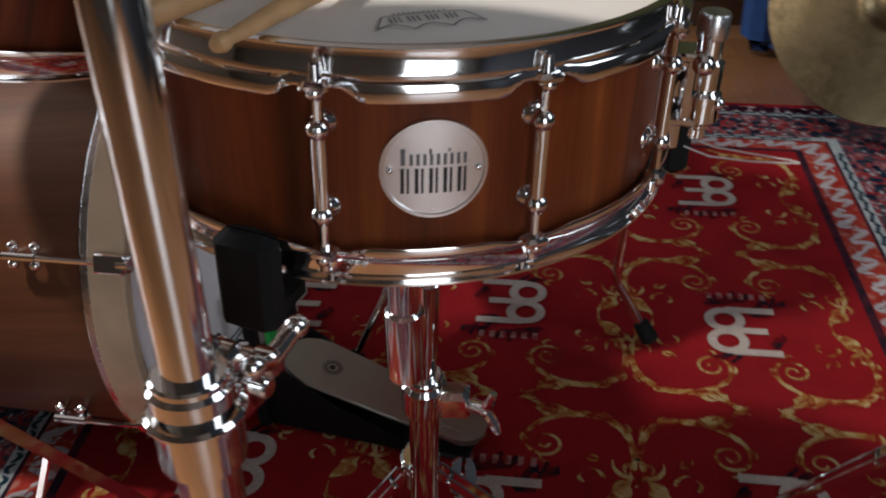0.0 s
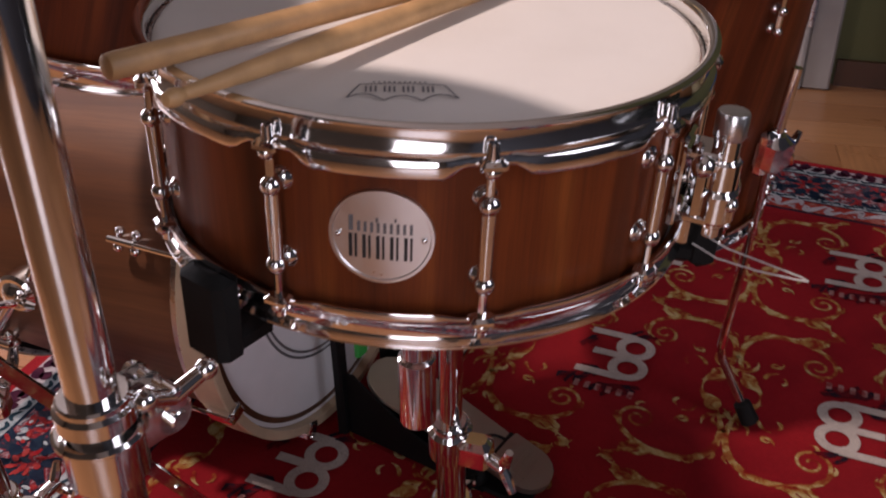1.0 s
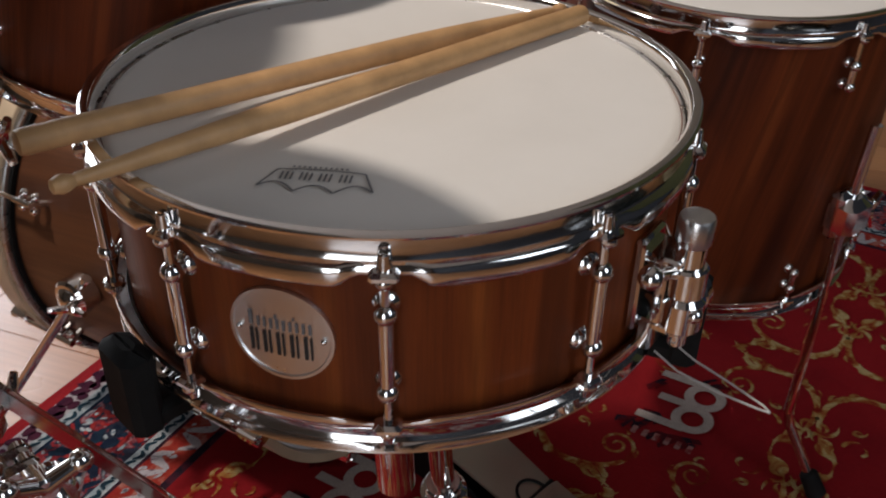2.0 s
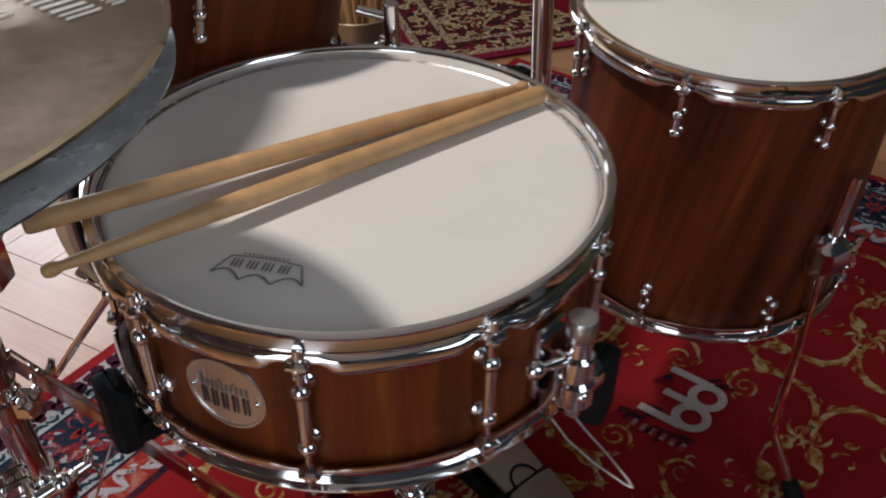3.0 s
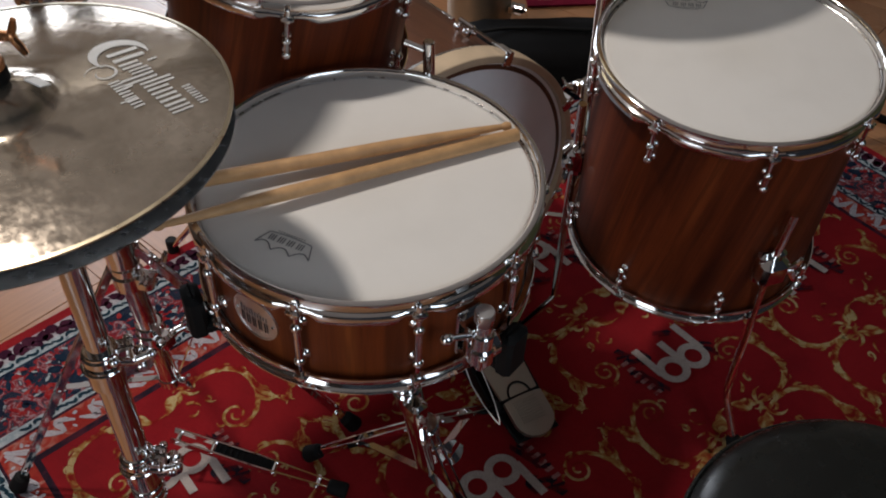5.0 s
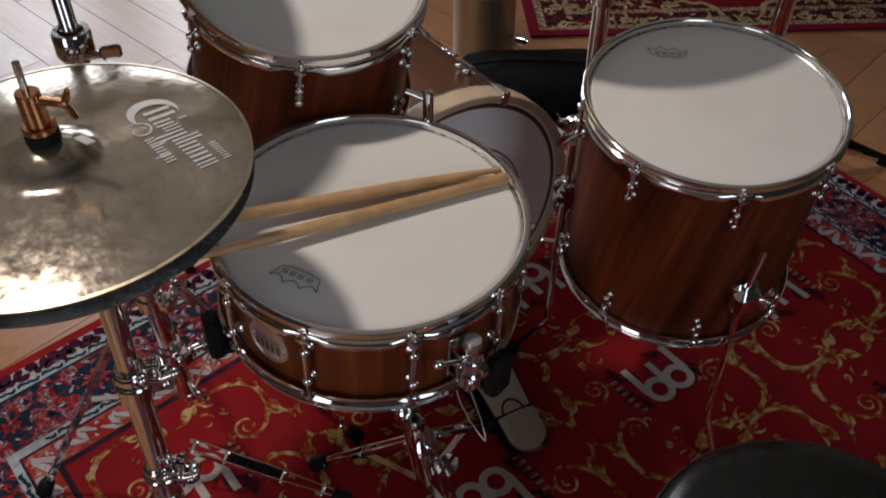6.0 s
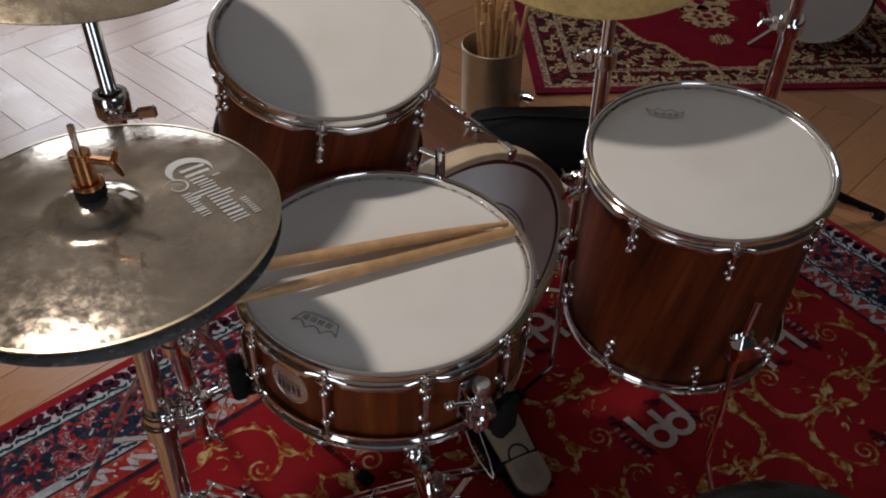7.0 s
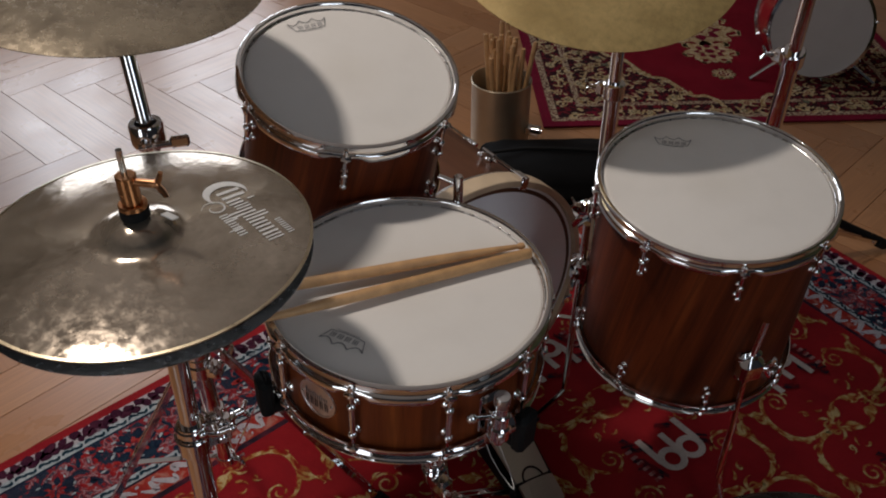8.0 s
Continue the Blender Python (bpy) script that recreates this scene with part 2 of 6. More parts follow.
M["rug_gold"] = pile("rug_gold", [(0.38, (0.27, 0.006, 0.008)), (0.44, (0.36, 0.09, 0.025)), (0.52, (0.46, 0.24, 0.07)), (0.62, (0.62, 0.46, 0.22))], 42.0)
M["rug_white"] = pile("rug_white", [(0.3, (0.50, 0.42, 0.38)), (0.7, (0.60, 0.52, 0.47))], 30.0)
M["rug_text"] = pile("rug_text", [(0.42, (0.30, 0.04, 0.04)), (0.58, (0.46, 0.24, 0.22))], 60.0)
M["rug_black"] = pile("rug_black", [(0.44, (0.010, 0.012, 0.022)), (0.6, (0.14, 0.006, 0.010))], 40.0)
M["rug_edge"] = pile("rug_edge_red", [(0.3, (0.30, 0.012, 0.020)), (0.7, (0.36, 0.02, 0.025))], 8.0)
M["rug_pale"] = pile("rug_pale", [(0.40, (0.50, 0.45, 0.48)), (0.60, (0.60, 0.55, 0.58)), (0.72, (0.10, 0.03, 0.06))], 60.0)
M["rug_ice"] = pile("rug_ice", [(0.36, (0.34, 0.42, 0.46)), (0.60, (0.56, 0.60, 0.62)), (0.74, (0.10, 0.16, 0.21))], 55.0)
M["rug_plum"] = pile("rug_plum", [(0.40, (0.045, 0.010, 0.028)), (0.66, (0.085, 0.020, 0.042))], 50.0)
M["rug_teal"] = pile("rug_teal", [(0.40, (0.012, 0.034, 0.052)), (0.66, (0.024, 0.060, 0.085))], 50.0)
M["rug_navy"] = pile("rug_navy", [(0.40, (0.010, 0.018, 0.040)), (0.66, (0.018, 0.036, 0.064))], 50.0)
M["rug_rose"] = pile("rug_rose", [(0.40, (0.32, 0.012, 0.018)), (0.62, (0.46, 0.06, 0.055))], 50.0)
M["rug_blotch"] = pile("rug_blotch", [(0.38, (0.010, 0.020, 0.042)), (0.46, (0.014, 0.032, 0.060)), (0.485, (0.26, 0.012, 0.018)), (0.55, (0.30, 0.014, 0.02)), (0.575, (0.44, 0.34, 0.37)), (0.61, (0.28, 0.012, 0.018)), (0.66, (0.02, 0.04, 0.065)), (0.72, (0.42, 0.40, 0.42))], 40.0)
M["rug_candy"] = pile("rug_candy", [(0.40, (0.36, 0.030, 0.024)), (0.54, (0.44, 0.055, 0.036)), (0.66, (0.50, 0.20, 0.16))], 46.0)
M["rug_line"] = pile("rug_line", [(0.42, (0.02, 0.014, 0.025)), (0.62, (0.09, 0.02, 0.035))], 30.0)
M["far_field"] = pile("far_rug_burgundy", [(0.3, (0.20, 0.006, 0.016)), (0.7, (0.25, 0.010, 0.022))], 6.0)
M["far_ground"] = pile("far_rug_ground", [(0.40, (0.018, 0.012, 0.014)), (0.52, (0.030, 0.014, 0.016)), (0.56, (0.17, 0.012, 0.022)), (0.66, (0.20, 0.014, 0.022)), (0.70, (0.05, 0.05, 0.035))], 60.0)
M["far_gold"] = pile("far_rug_gold", [(0.36, (0.34, 0.19, 0.075)), (0.50, (0.60, 0.43, 0.22)), (0.64, (0.72, 0.58, 0.38))], 80.0)
M["far_guard"] = pile("far_rug_guard", [(0.36, (0.05, 0.02, 0.022)), (0.46, (0.20, 0.05, 0.05)), (0.52, (0.50, 0.38, 0.24)), (0.66, (0.62, 0.50, 0.34))], 110.0)
M["far_blue"] = pile("far_rug_leaf", [(0.4, (0.10, 0.11, 0.075)), (0.6, (0.20, 0.19, 0.12))], 50.0)
M["far_edge"] = pile("far_rug_edge", [(0.3, (0.18, 0.008, 0.028)), (0.7, (0.22, 0.012, 0.034))], 8.0)


# ---- mesh helpers ----
def part(name, bm, material, parent, label="", sharp=0.6):
    """One bmesh becomes one mesh object under a thing, or a thing of its own."""
    bm.normal_update()
    for f in bm.faces:
        f.smooth = True
    for e in bm.edges:
        if len(e.link_faces) == 2 and e.calc_face_angle(0) > sharp:
            e.smooth = False
    me = bpy.data.meshes.new(name)
    bm.to_mesh(me)
    bm.free()
    me.materials.append(M[material])
    ob = new(name, me)
    ob.parent = parent
    if label:
        ob["label"] = label
    return ob


def share(name, source, m, parent):
    """Another object on the same mesh, at the local pose m."""
    ob = new(name, source.data)
    ob.parent, ob.matrix_basis = parent, m
    return ob


def thing(name, m, label, category, group="", kind=""):
    ob = new(name)
    ob.empty_display_size = 0.05
    ob.matrix_world = m
    return tagged(ob, label, category, group, kind)


def lathe(bm, prof, seg=64, wave=None, close=False, a0=0.0, a1=2 * math.pi):
    """Turn (r, z) pairs about z. wave(i, angle) gives (dr, dz) for pair i."""
    full = abs(a1 - a0 - 2 * math.pi) < 1e-6
    rows = []
    for k in range(seg if full else seg + 1):
        a = a0 + (a1 - a0) * k / seg
        row = []
        for i, (r, z) in enumerate(prof):
            dr, dz = wave(i, a) if wave else (0, 0)
            row.append(bm.verts.new(((r + dr) * math.cos(a), (r + dr) * math.sin(a), z + dz)))
        rows.append(row)
    n = len(prof)
    for k in range(len(rows) if full else len(rows) - 1):
        p, q = rows[k], rows[(k + 1) % len(rows)]
        for i in range(n if close else n - 1):
            j = (i + 1) % n
            bm.faces.new((p[i], q[i], q[j], p[j]))
    return bm


def capped(bm, prof, seg=32):
    """A solid of revolution: the profile's ends are drawn to the axis."""
    rows = [[bm.verts.new((r * math.cos(2 * math.pi * k / seg), r * math.sin(2 * math.pi * k / seg), z)) for r, z in prof] for k in range(seg)]
    for k in range(seg):
        p, q = rows[k], rows[(k + 1) % seg]
        for i in range(len(prof) - 1):
            bm.faces.new((p[i], q[i], q[i + 1], p[i + 1]))
    bm.faces.new([r[0] for r in reversed(rows)])
    bm.faces.new([r[-1] for r in rows])
    return bm


def moved(bm, verts, m):
    for v in verts:
        v.co = m @ v.co


def tube(bm, p, q, r, r2=None, seg=14, bevel=0.0):
    """A round bar from p to q."""
    p, q = Vector(p), Vector(q)
    d = q - p
    n0 = len(bm.verts)
    r2 = r if r2 is None else r2
    L = d.length
    prof = [(r, 0), (r2, L)]
    if bevel:
        prof = [(r - bevel, 0), (r, bevel), (r2, L - bevel), (r2 - bevel, L)]
    capped(bm, prof, seg)
    bm.verts.ensure_lookup_table()
    m = Matrix.Translation(p) @ d.to_track_quat("Z", "Y").to_matrix().to_4x4()
    moved(bm, bm.verts[n0:], m)
    return bm


def ball(bm, c, r, seg=14):
    n0 = len(bm.verts)
    k = 8
    capped(bm, [(r * math.sin(math.pi * (i + 0.25) / (k + 0.5)), -r * math.cos(math.pi * (i + 0.25) / (k + 0.5))) for i in range(k + 1)], seg)
    bm.verts.ensure_lookup_table()
    moved(bm, bm.verts[n0:], Matrix.Translation(c))
    return bm


def block(bm, c, size, m=None, bevel=0.0):
    """A box with softened edges; m turns it about its centre."""
    n0 = len(bm.verts)
    x, y, z = (s / 2 for s in size)
    b = bevel
    if b:
        prof = [(-z, b), (-z + b, 0), (z - b, 0), (z, b)]
    else:
        prof = [(-z, 0), (z, 0)]
    rows = []
    for zz, inset in prof:
        X, Y = x - inset, y - inset
        cut = b * 0.8
        pts = [(X, Y - cut), (X - cut, Y), (-X + cut, Y), (-X, Y - cut), (-X, -Y + cut), (-X + cut, -Y), (X - cut, -Y), (X, -Y + cut)] if b else [(X, Y), (-X, Y), (-X, -Y), (X, -Y)]
        rows.append([bm.verts.new((px, py, zz)) for px, py in pts])
    k = len(rows[0])
    for a, c2 in zip(rows, rows[1:]):
        for i in range(k):
            bm.faces.new((a[i], a[(i + 1) % k], c2[(i + 1) % k], c2[i]))
    bm.faces.new(list(reversed(rows[0])))
    bm.faces.new(rows[-1])
    bm.verts.ensure_lookup_table()
    t = Matrix.Translation(c)
    moved(bm, bm.verts[n0:], t @ m if m else t)
    return bm


def sweep(bm, pts, r, seg=10, flat=None):
    """A bar along a run of points; r may be a list; flat=(w, h) gives a strip's section."""
    pts = [Vector(p) for p in pts]
    rows = []
    up = Vector((0, 0, 1))
    for i, p in enumerate(pts):
        d = (pts[min(i + 1, len(pts) - 1)] - pts[max(i - 1, 0)]).normalized()
        u = d.cross(up)
        u = u.normalized() if u.length > 0.05 else d.cross(Vector((1, 0, 0))).normalized()
        v = u.cross(d)
        rr = r[i] if isinstance(r, (list, tuple)) else r
        if flat:
            w, h = flat
            offs = [(w, h), (-w, h), (-w, -h), (w, -h)]
        else:
            offs = [(rr * math.cos(2 * math.pi * k / seg), rr * math.sin(2 * math.pi * k / seg)) for k in range(seg)]
        rows.append([bm.verts.new(p + u * a + v * b) for a, b in offs])
    k = len(rows[0])
    for a, b in zip(rows, rows[1:]):
        for i in range(k):
            bm.faces.new((a[i], a[(i + 1) % k], b[(i + 1) % k], b[i]))
    bm.faces.new(list(reversed(rows[0])))
    bm.faces.new(rows[-1])
    return bm


def wing_nut(bm, c, axis, size=0.016):
    """A T-shaped wing bolt head at c, standing out along axis."""
    c, axis = Vector(c), Vector(axis).normalized()
    side = axis.cross(Vector((0, 0, 1)))
    side = side.normalized() if side.length > 0.1 else Vector((1, 0, 0))
    up = side.cross(axis)
    tube(bm, c, c + axis * size * 1.1, size * 0.38, seg=12, bevel=0.001)
    for s in (-1, 1):
        a = c + axis * size * 0.8
        b = a + up * s * size * 1.25 + axis * size * 0.7
        sweep(bm, [a, (a + b) / 2 + axis * size * 0.06, b], [size * 0.26, size * 0.30, size * 0.20], 8)
    return bm


def axis_pose(base, n, spin=0.0):
    """A pose at base whose z runs along n, and whose x keeps to the world's x."""
    n = Vector(n).normalized()
    x = Vector((0, 1, 0)).cross(n).normalized()
    y = n.cross(x)
    m = Matrix((x, y, n)).transposed().to_4x4()
    return Matrix.Translation(base) @ m @ pose(0, 0, 0, 0, 0, spin)


def bars_of_writing(bm, rows, at):
    """Writing reduced to upright bars. rows: (u0, u1, v0, v1, count); at(u, v) gives the place."""
    for u0, u1, v0, v1, k in rows:
        w = (u1 - u0) / k
        for i in range(k):
            a, b = u0 + i * w + w * 0.24, u0 + (i + 1) * w - w * 0.30
            bm.faces.new([bm.verts.new(at(*p)) for p in ((a, v0), (b, v0), (b, v1), (a, v1))])
    return bm


# ---- drums ----
def hoop(r, lugs, phase, flip, swell=0.0052):
    """A pressed counterhoop: rolled lip, upright band, sloping shelf and a skirt cut away round the ears."""
    prof = [(r - 0.0062, -0.0030), (r - 0.0054, -0.0008), (r - 0.0040, 0.0004), (r + 0.0002, 0.0004), (r + 0.0018, -0.0006), (r + 0.0016, -0.0019), (r - 0.0012, -0.0028), (r - 0.0028, -0.0038),
            (r - 0.0028, -0.0142), (r - 0.0022, -0.0155), (r - 0.0002, -0.0166), (r + 0.0018, -0.0176), (r + 0.0026, -0.0190), (r + 0.0028, -0.0218), (r + 0.0024, -0.0230), (r + 0.0010, -0.0230), (r - 0.0008, -0.0196), (r - 0.0062, -0.0170)]

    def wave(i, a):
        if i not in (11, 12, 13, 14, 15):
            return 0, 0
        k = ((a - phase) * lugs / (2 * math.pi)) % 1.0
        e = min(1.0, max(0.0, (min(k, 1 - k) - 0.10) / 0.11))
        lobe = e * e * (3 - 2 * e)
        out = -0.0016 * (1 - lobe)
        if i < 13:
            return out, 0
        return out, -swell * lobe + (0.0014 * (1 - lobe))

    bm = bmesh.new()
    lathe(bm, prof, lugs * 28, wave, True)
    if flip:
        for v in bm.verts:
            v.co.z = -v.co.z
        bmesh.ops.reverse_faces(bm, faces=bm.faces)
    return bm


def tension_rod(z0, z1, r):
    """A key rod with washer and square head; z1 is its head's end."""
    bm = bmesh.new()
    s = 1 if z1 > z0 else -1
    tube(bm, (r, 0, z0), (r, 0, z1), 0.0026, seg=10)
    tube(bm, (r, 0, z1 - s * 0.004), (r, 0, z1 - s * 0.001), 0.0062, seg=14)
    tube(bm, (r, 0, z1 - s * 0.001), (r, 0, z1 + s * 0.009), 0.0040, 0.0032, seg=12, bevel=0.0008)
    return bm


def skin_disc(r, z, crown=0.0015):
    bm = bmesh.new()
    capped(bm, [(r * k / 10, z + crown * (1 - (k / 10) ** 2)) for k in (10, 9.6, 9, 7, 5, 3, 1)], 96)
    return bm


def collared_skin(r, z, crown=0.0012):
    """A head that bends over the bearing edge and runs down into its hoop."""
    prof = [(r + 0.0034, z - 0.0085), (r + 0.0026, z - 0.0040), (r + 0.0008, z - 0.0014), (r - 0.0020, z - 0.0002)]
    prof += [((r - 0.004) * k, z + crown * (1 - k * k)) for k in (1.0, 0.95, 0.85, 0.65, 0.45, 0.25, 0.06)]
    return capped(bmesh.new(), prof, 128)


def crown_mark(bm, c, size, turn, z):
    """The maker's crown on a skin: a plain outline with bars for its writing."""
    def at(u, v):
        p = Matrix.Rotation(turn, 2) @ Vector((u * size, v * size))
        return Vector((c[0] + p.x, c[1] + p.y, z))

    def run(pts, w):
        for (a, b) in zip(pts, pts[1:]):
            d = (Vector(b) - Vector(a)).normalized()
            nrm = Vector((-d.y, d.x)) * w
            bm.faces.new([bm.verts.new(at(*p)) for p in (Vector(a) - nrm, Vector(b) - nrm, Vector(b) + nrm, Vector(a) + nrm)])

    def arc(x0, y0, x1, y1, sag, k=7):
        return [(x0 + (x1 - x0) * i / k, y0 + (y1 - y0) * i / k + sag * math.sin(math.pi * i / k)) for i in range(k + 1)]

    run(arc(-0.82, -0.34, 0.82, -0.34, -0.06), 0.020)
    run(arc(-0.82, -0.34, -1.06, 0.30, 0.0), 0.020)
    run(arc(0.82, -0.34, 1.06, 0.30, 0.0), 0.020)
    for x0, x1, y0, y1 in ((-1.06, -0.36, 0.30, 0.42), (-0.36, 0.36, 0.42, 0.42), (0.36, 1.06, 0.42, 0.30)):
        run(arc(x0, y0, x1, y1, -0.24), 0.024)
    for u in (-0.60, -0.22, 0.14, 0.50):
        bars_of_writing(bm, [(u - 0.03, u + 0.25, -0.27, 0.02, 3)], at)
    bars_of_writing(bm, [(-0.50, 0.60, -0.50, -0.44, 11)], at)
    return bm


def tube_lug(r, z0, z1):
    """A tube lug on two ball posts, upright at angle 0."""
    bm = bmesh.new()
    tube(bm, (r, 0, z0), (r, 0, z1), 0.0042, seg=14)
    for z in (z0, z1):
        ball(bm, (r, 0, z), 0.0064)
        tube(bm, (r - 0.010, 0, z), (r, 0, z), 0.0032, seg=10)
        n0 = len(bm.verts)
        capped(bm, [(0.0078, 0), (0.0078, 0.001), (0.0070, 0.0032), (0.0042, 0.0052)], 16)
        bm.verts.ensure_lookup_table()
        moved(bm, bm.verts[n0:], Matrix.Translation((r - 0.0115, 0, z)) @ pose(0, 0, 0, 0, 90, 0))
    return bm


def short_lug(r, z0, z1):
    """A small lug: two pairs of little balls on a short barrel."""
    bm = bmesh.new()
    tube(bm, (r, 0, z0), (r, 0, z1), 0.0038, seg=12)
    for z in (z0, z1):
        ball(bm, (r + 0.0006, 0, z), 0.0058, 12)
        tube(bm, (r - 0.013, 0, z), (r, 0, z), 0.003, seg=8)
        ball(bm, (r - 0.010, 0, z), 0.0062, 12)
    return bm


def drum(name, m, r, depth, lugs, phase, wood, label, lug_z, full_lugs, bottom_clear=True):
    """A drum hanging from the middle of its upper rim. lug_z: post heights below that rim."""
    ob = thing(name, m, label, "drum")
    rs = r - 0.0085
    bm = bmesh.new()
    lathe(bm, [(rs, -0.012), (rs, -depth + 0.012), (rs - 0.007, -depth + 0.010), (rs - 0.007, -0.0125), (rs - 0.002, -0.0112)], 128, None, True)
    part("shell", bm, wood, ob)
    high = part("top_hoop", hoop(r, lugs, phase, False), "chrome", ob)
    low = part("bottom_hoop", hoop(r, lugs, phase, True, 0.0022), "chrome", ob)
    low.location.z = -depth
    part("batter_head", collared_skin(rs - 0.0030, -0.0080), "skin", ob)
    part("flesh_hoop", lathe(bmesh.new(), [(rs - 0.0012, -0.0165), (rs + 0.0002, -0.0105), (rs + 0.0010, -0.0098), (r - 0.0068, -0.0104), (r - 0.0068, -0.0165)], 128, None, True), "chrome_dull", ob)
    part("resonant_head", skin_disc(rs + 0.003, -depth + 0.008, -0.001), "smooth_skin", ob)
    rl = r + 0.0008
    ear = None
    for k in range(lugs):
        m2 = pose(0, 0, 0, 0, 0, math.degrees(phase) + 360 * k / lugs)
        if ear is None:
            ear = part("ear", ball(block(bmesh.new(), (r + 0.0016, 0, -0.0205), (0.0115, 0.0150, 0.0062), None, 0.0020), (r + 0.0030, 0, -0.0236), 0.0048, 12), "chrome", high)
            ear.matrix_basis = m2
        else:
            share("ear", ear, m2, high)
        share("ear", ear, m2 @ pose(0, 0, 0.041, 0, 0, 0), low)
    first = {}
    for k in range(lugs):
        a = math.degrees(phase) + 360 * k / lugs
        turn = pose(0, 0, 0, 0, 0, a)
        kinds = []
        if full_lugs:
            kinds.append(("lug", lambda: tube_lug(rl, lug_z[0], lug_z[1]), "a"))
            kinds.append(("tension_rod", lambda: tension_rod(lug_z[0], -0.0175, rl), "b"))
            kinds.append(("tension_rod", lambda: tension_rod(lug_z[1], -depth + 0.0175, rl), "c"))
        else:
            kinds.append(("lug", lambda: short_lug(rl, lug_z[0], lug_z[0] - 0.022), "a"))
            kinds.append(("lug", lambda: short_lug(rl, lug_z[1], lug_z[1] + 0.022), "d"))
            kinds.append(("tension_rod", lambda: tension_rod(lug_z[0], -0.0175, rl), "b"))
            kinds.append(("tension_rod", lambda: tension_rod(lug_z[1], -depth + 0.0175, rl), "c"))
        for nm, make, key in kinds:
            if key not in first:
                first[key] = part(nm, make(), "chrome", ob)
                first[key].matrix_basis = turn
            else:
                share(nm, first[key], turn, ob)
    return ob


# ---- room ----
def slab(name, x0, y0, z0, x1, y1, z1, material, label, category, kind="structure"):
    bm = bmesh.new()
    block(bm, ((x0 + x1) / 2, (y0 + y1) / 2, (z0 + z1) / 2), (x1 - x0, y1 - y0, z1 - z0))
    ob = part(name, bm, material, None)
    return tagged(ob, label, category, "", kind)


def wall_with_opening(name, axis, at, thick, lo, hi, top, holes, material, label):
    """A wall across an axis from lo to hi, with holes (a0, a1, z0, z1) right through it."""
    bm = bmesh.new()
    cuts = sorted({lo, hi, *(h[0] for h in holes), *(h[1] for h in holes)})
    for a, b in zip(cuts, cuts[1:]):
        gaps = [(h[2], h[3]) for h in holes if h[0] <= a and h[1] >= b]
        z = 0.0
        for g0, g1 in gaps + [(top, top)]:
            if g0 > z:
                c = ((at, (a + b) / 2) if axis == "x" else ((a + b) / 2, at))
                s = ((thick, b - a) if axis == "x" else (b - a, thick))
                block(bm, (*c, (z + g0) / 2), (*s, g0 - z))
            z = g1
    ob = part(name, bm, material, None)
    return tagged(ob, label, "wall", "", "structure")


X0, X1, Y0, Y1, TOP = -3.8, 1.95, -2.2, 4.6, 3.5
WIN = [(1.0, 1.82, 0.5, 2.65), (1.93, 2.75, 0.5, 2.65)]
wall_with_opening("wall_west", "x", X0, 0.2, Y0, Y1, TOP, WIN, "cream_wall", "cream painted wall with two windows")
wall_with_opening("wall_south", "y", Y0, 0.2, X0, X1, TOP, [(0.35, 1.35, 0.06, 2.14)], "taupe_wall", "taupe painted wall with one tall window")
# the east opening is made up, to go with the fill lamp
wall_with_opening("wall_east", "x", X1, 0.2, Y0, Y1, TOP, [(-0.1, 0.7, 0.95, 2.25)], "dark_wall", "dark blue painted wall with one added window")
wall_with_opening("wall_north", "y", Y1, 0.2, X0, X1, TOP, [], "cream_wall", "plain cream painted wall")
wall_with_opening("wall_green", "y", 2.71, 0.14, 0.415, X1 - 0.1, TOP, [], "green_wall", "olive green painted partition wall")
slab("ceiling", X0 - 0.1, Y0 - 0.1, TOP, X1 + 0.1, Y1 + 0.1, TOP + 0.1, "ceiling", "off-white plastered ceiling", "ceiling")
slab("baseboard", 0.425, 2.625, 0.0, X1 - 0.1, 2.639, 0.07, "skirting", "low dark brown skirting board", "baseboard")


def window(name, m, w, h):
    ob = thing(name, m, "tall white-framed window with an area lamp for daylight", "window", "", "structure")
    for nm, c, s in (("window_frame", (0, -h / 2 + 0.03, 0), (w, 0.06, 0.07)), ("window_frame", (0, h / 2 - 0.03, 0), (w, 0.06, 0.07)),
                     ("window_frame", (-w / 2 + 0.03, 0, 0), (0.06, h - 0.122, 0.07)), ("window_frame", (w / 2 - 0.03, 0, 0), (0.06, h - 0.122, 0.07)),
                     ("window_frame", (0, 0, 0), (0.05, h - 0.122, 0.06))):
        part(nm, block(bmesh.new(), c, s, None, 0.006), "white_paint", ob)
    for s in (-1, 1):
        p = part("pane", block(bmesh.new(), (s * (w / 4 - 0.01), 0, 0), (w / 2 - 0.09, h - 0.13, 0.006)), "pane", ob)
        p.visible_shadow = False
    return ob


for i, (a0, a1, z0, z1) in enumerate(WIN):
    window("window_%d" % (i + 1), pose(X0, (a0 + a1) / 2, (z0 + z1) / 2, 90, 0, 90), a1 - a0, z1 - z0)
window("window_3", pose(0.85, Y0, 1.1, 90, 0, 0), 1.0, 2.08)
# unseen window, added to frame the east fill lamp
window("window_4", pose(X1, 0.3, 1.6, 90, 0, 90), 0.8, 1.3)

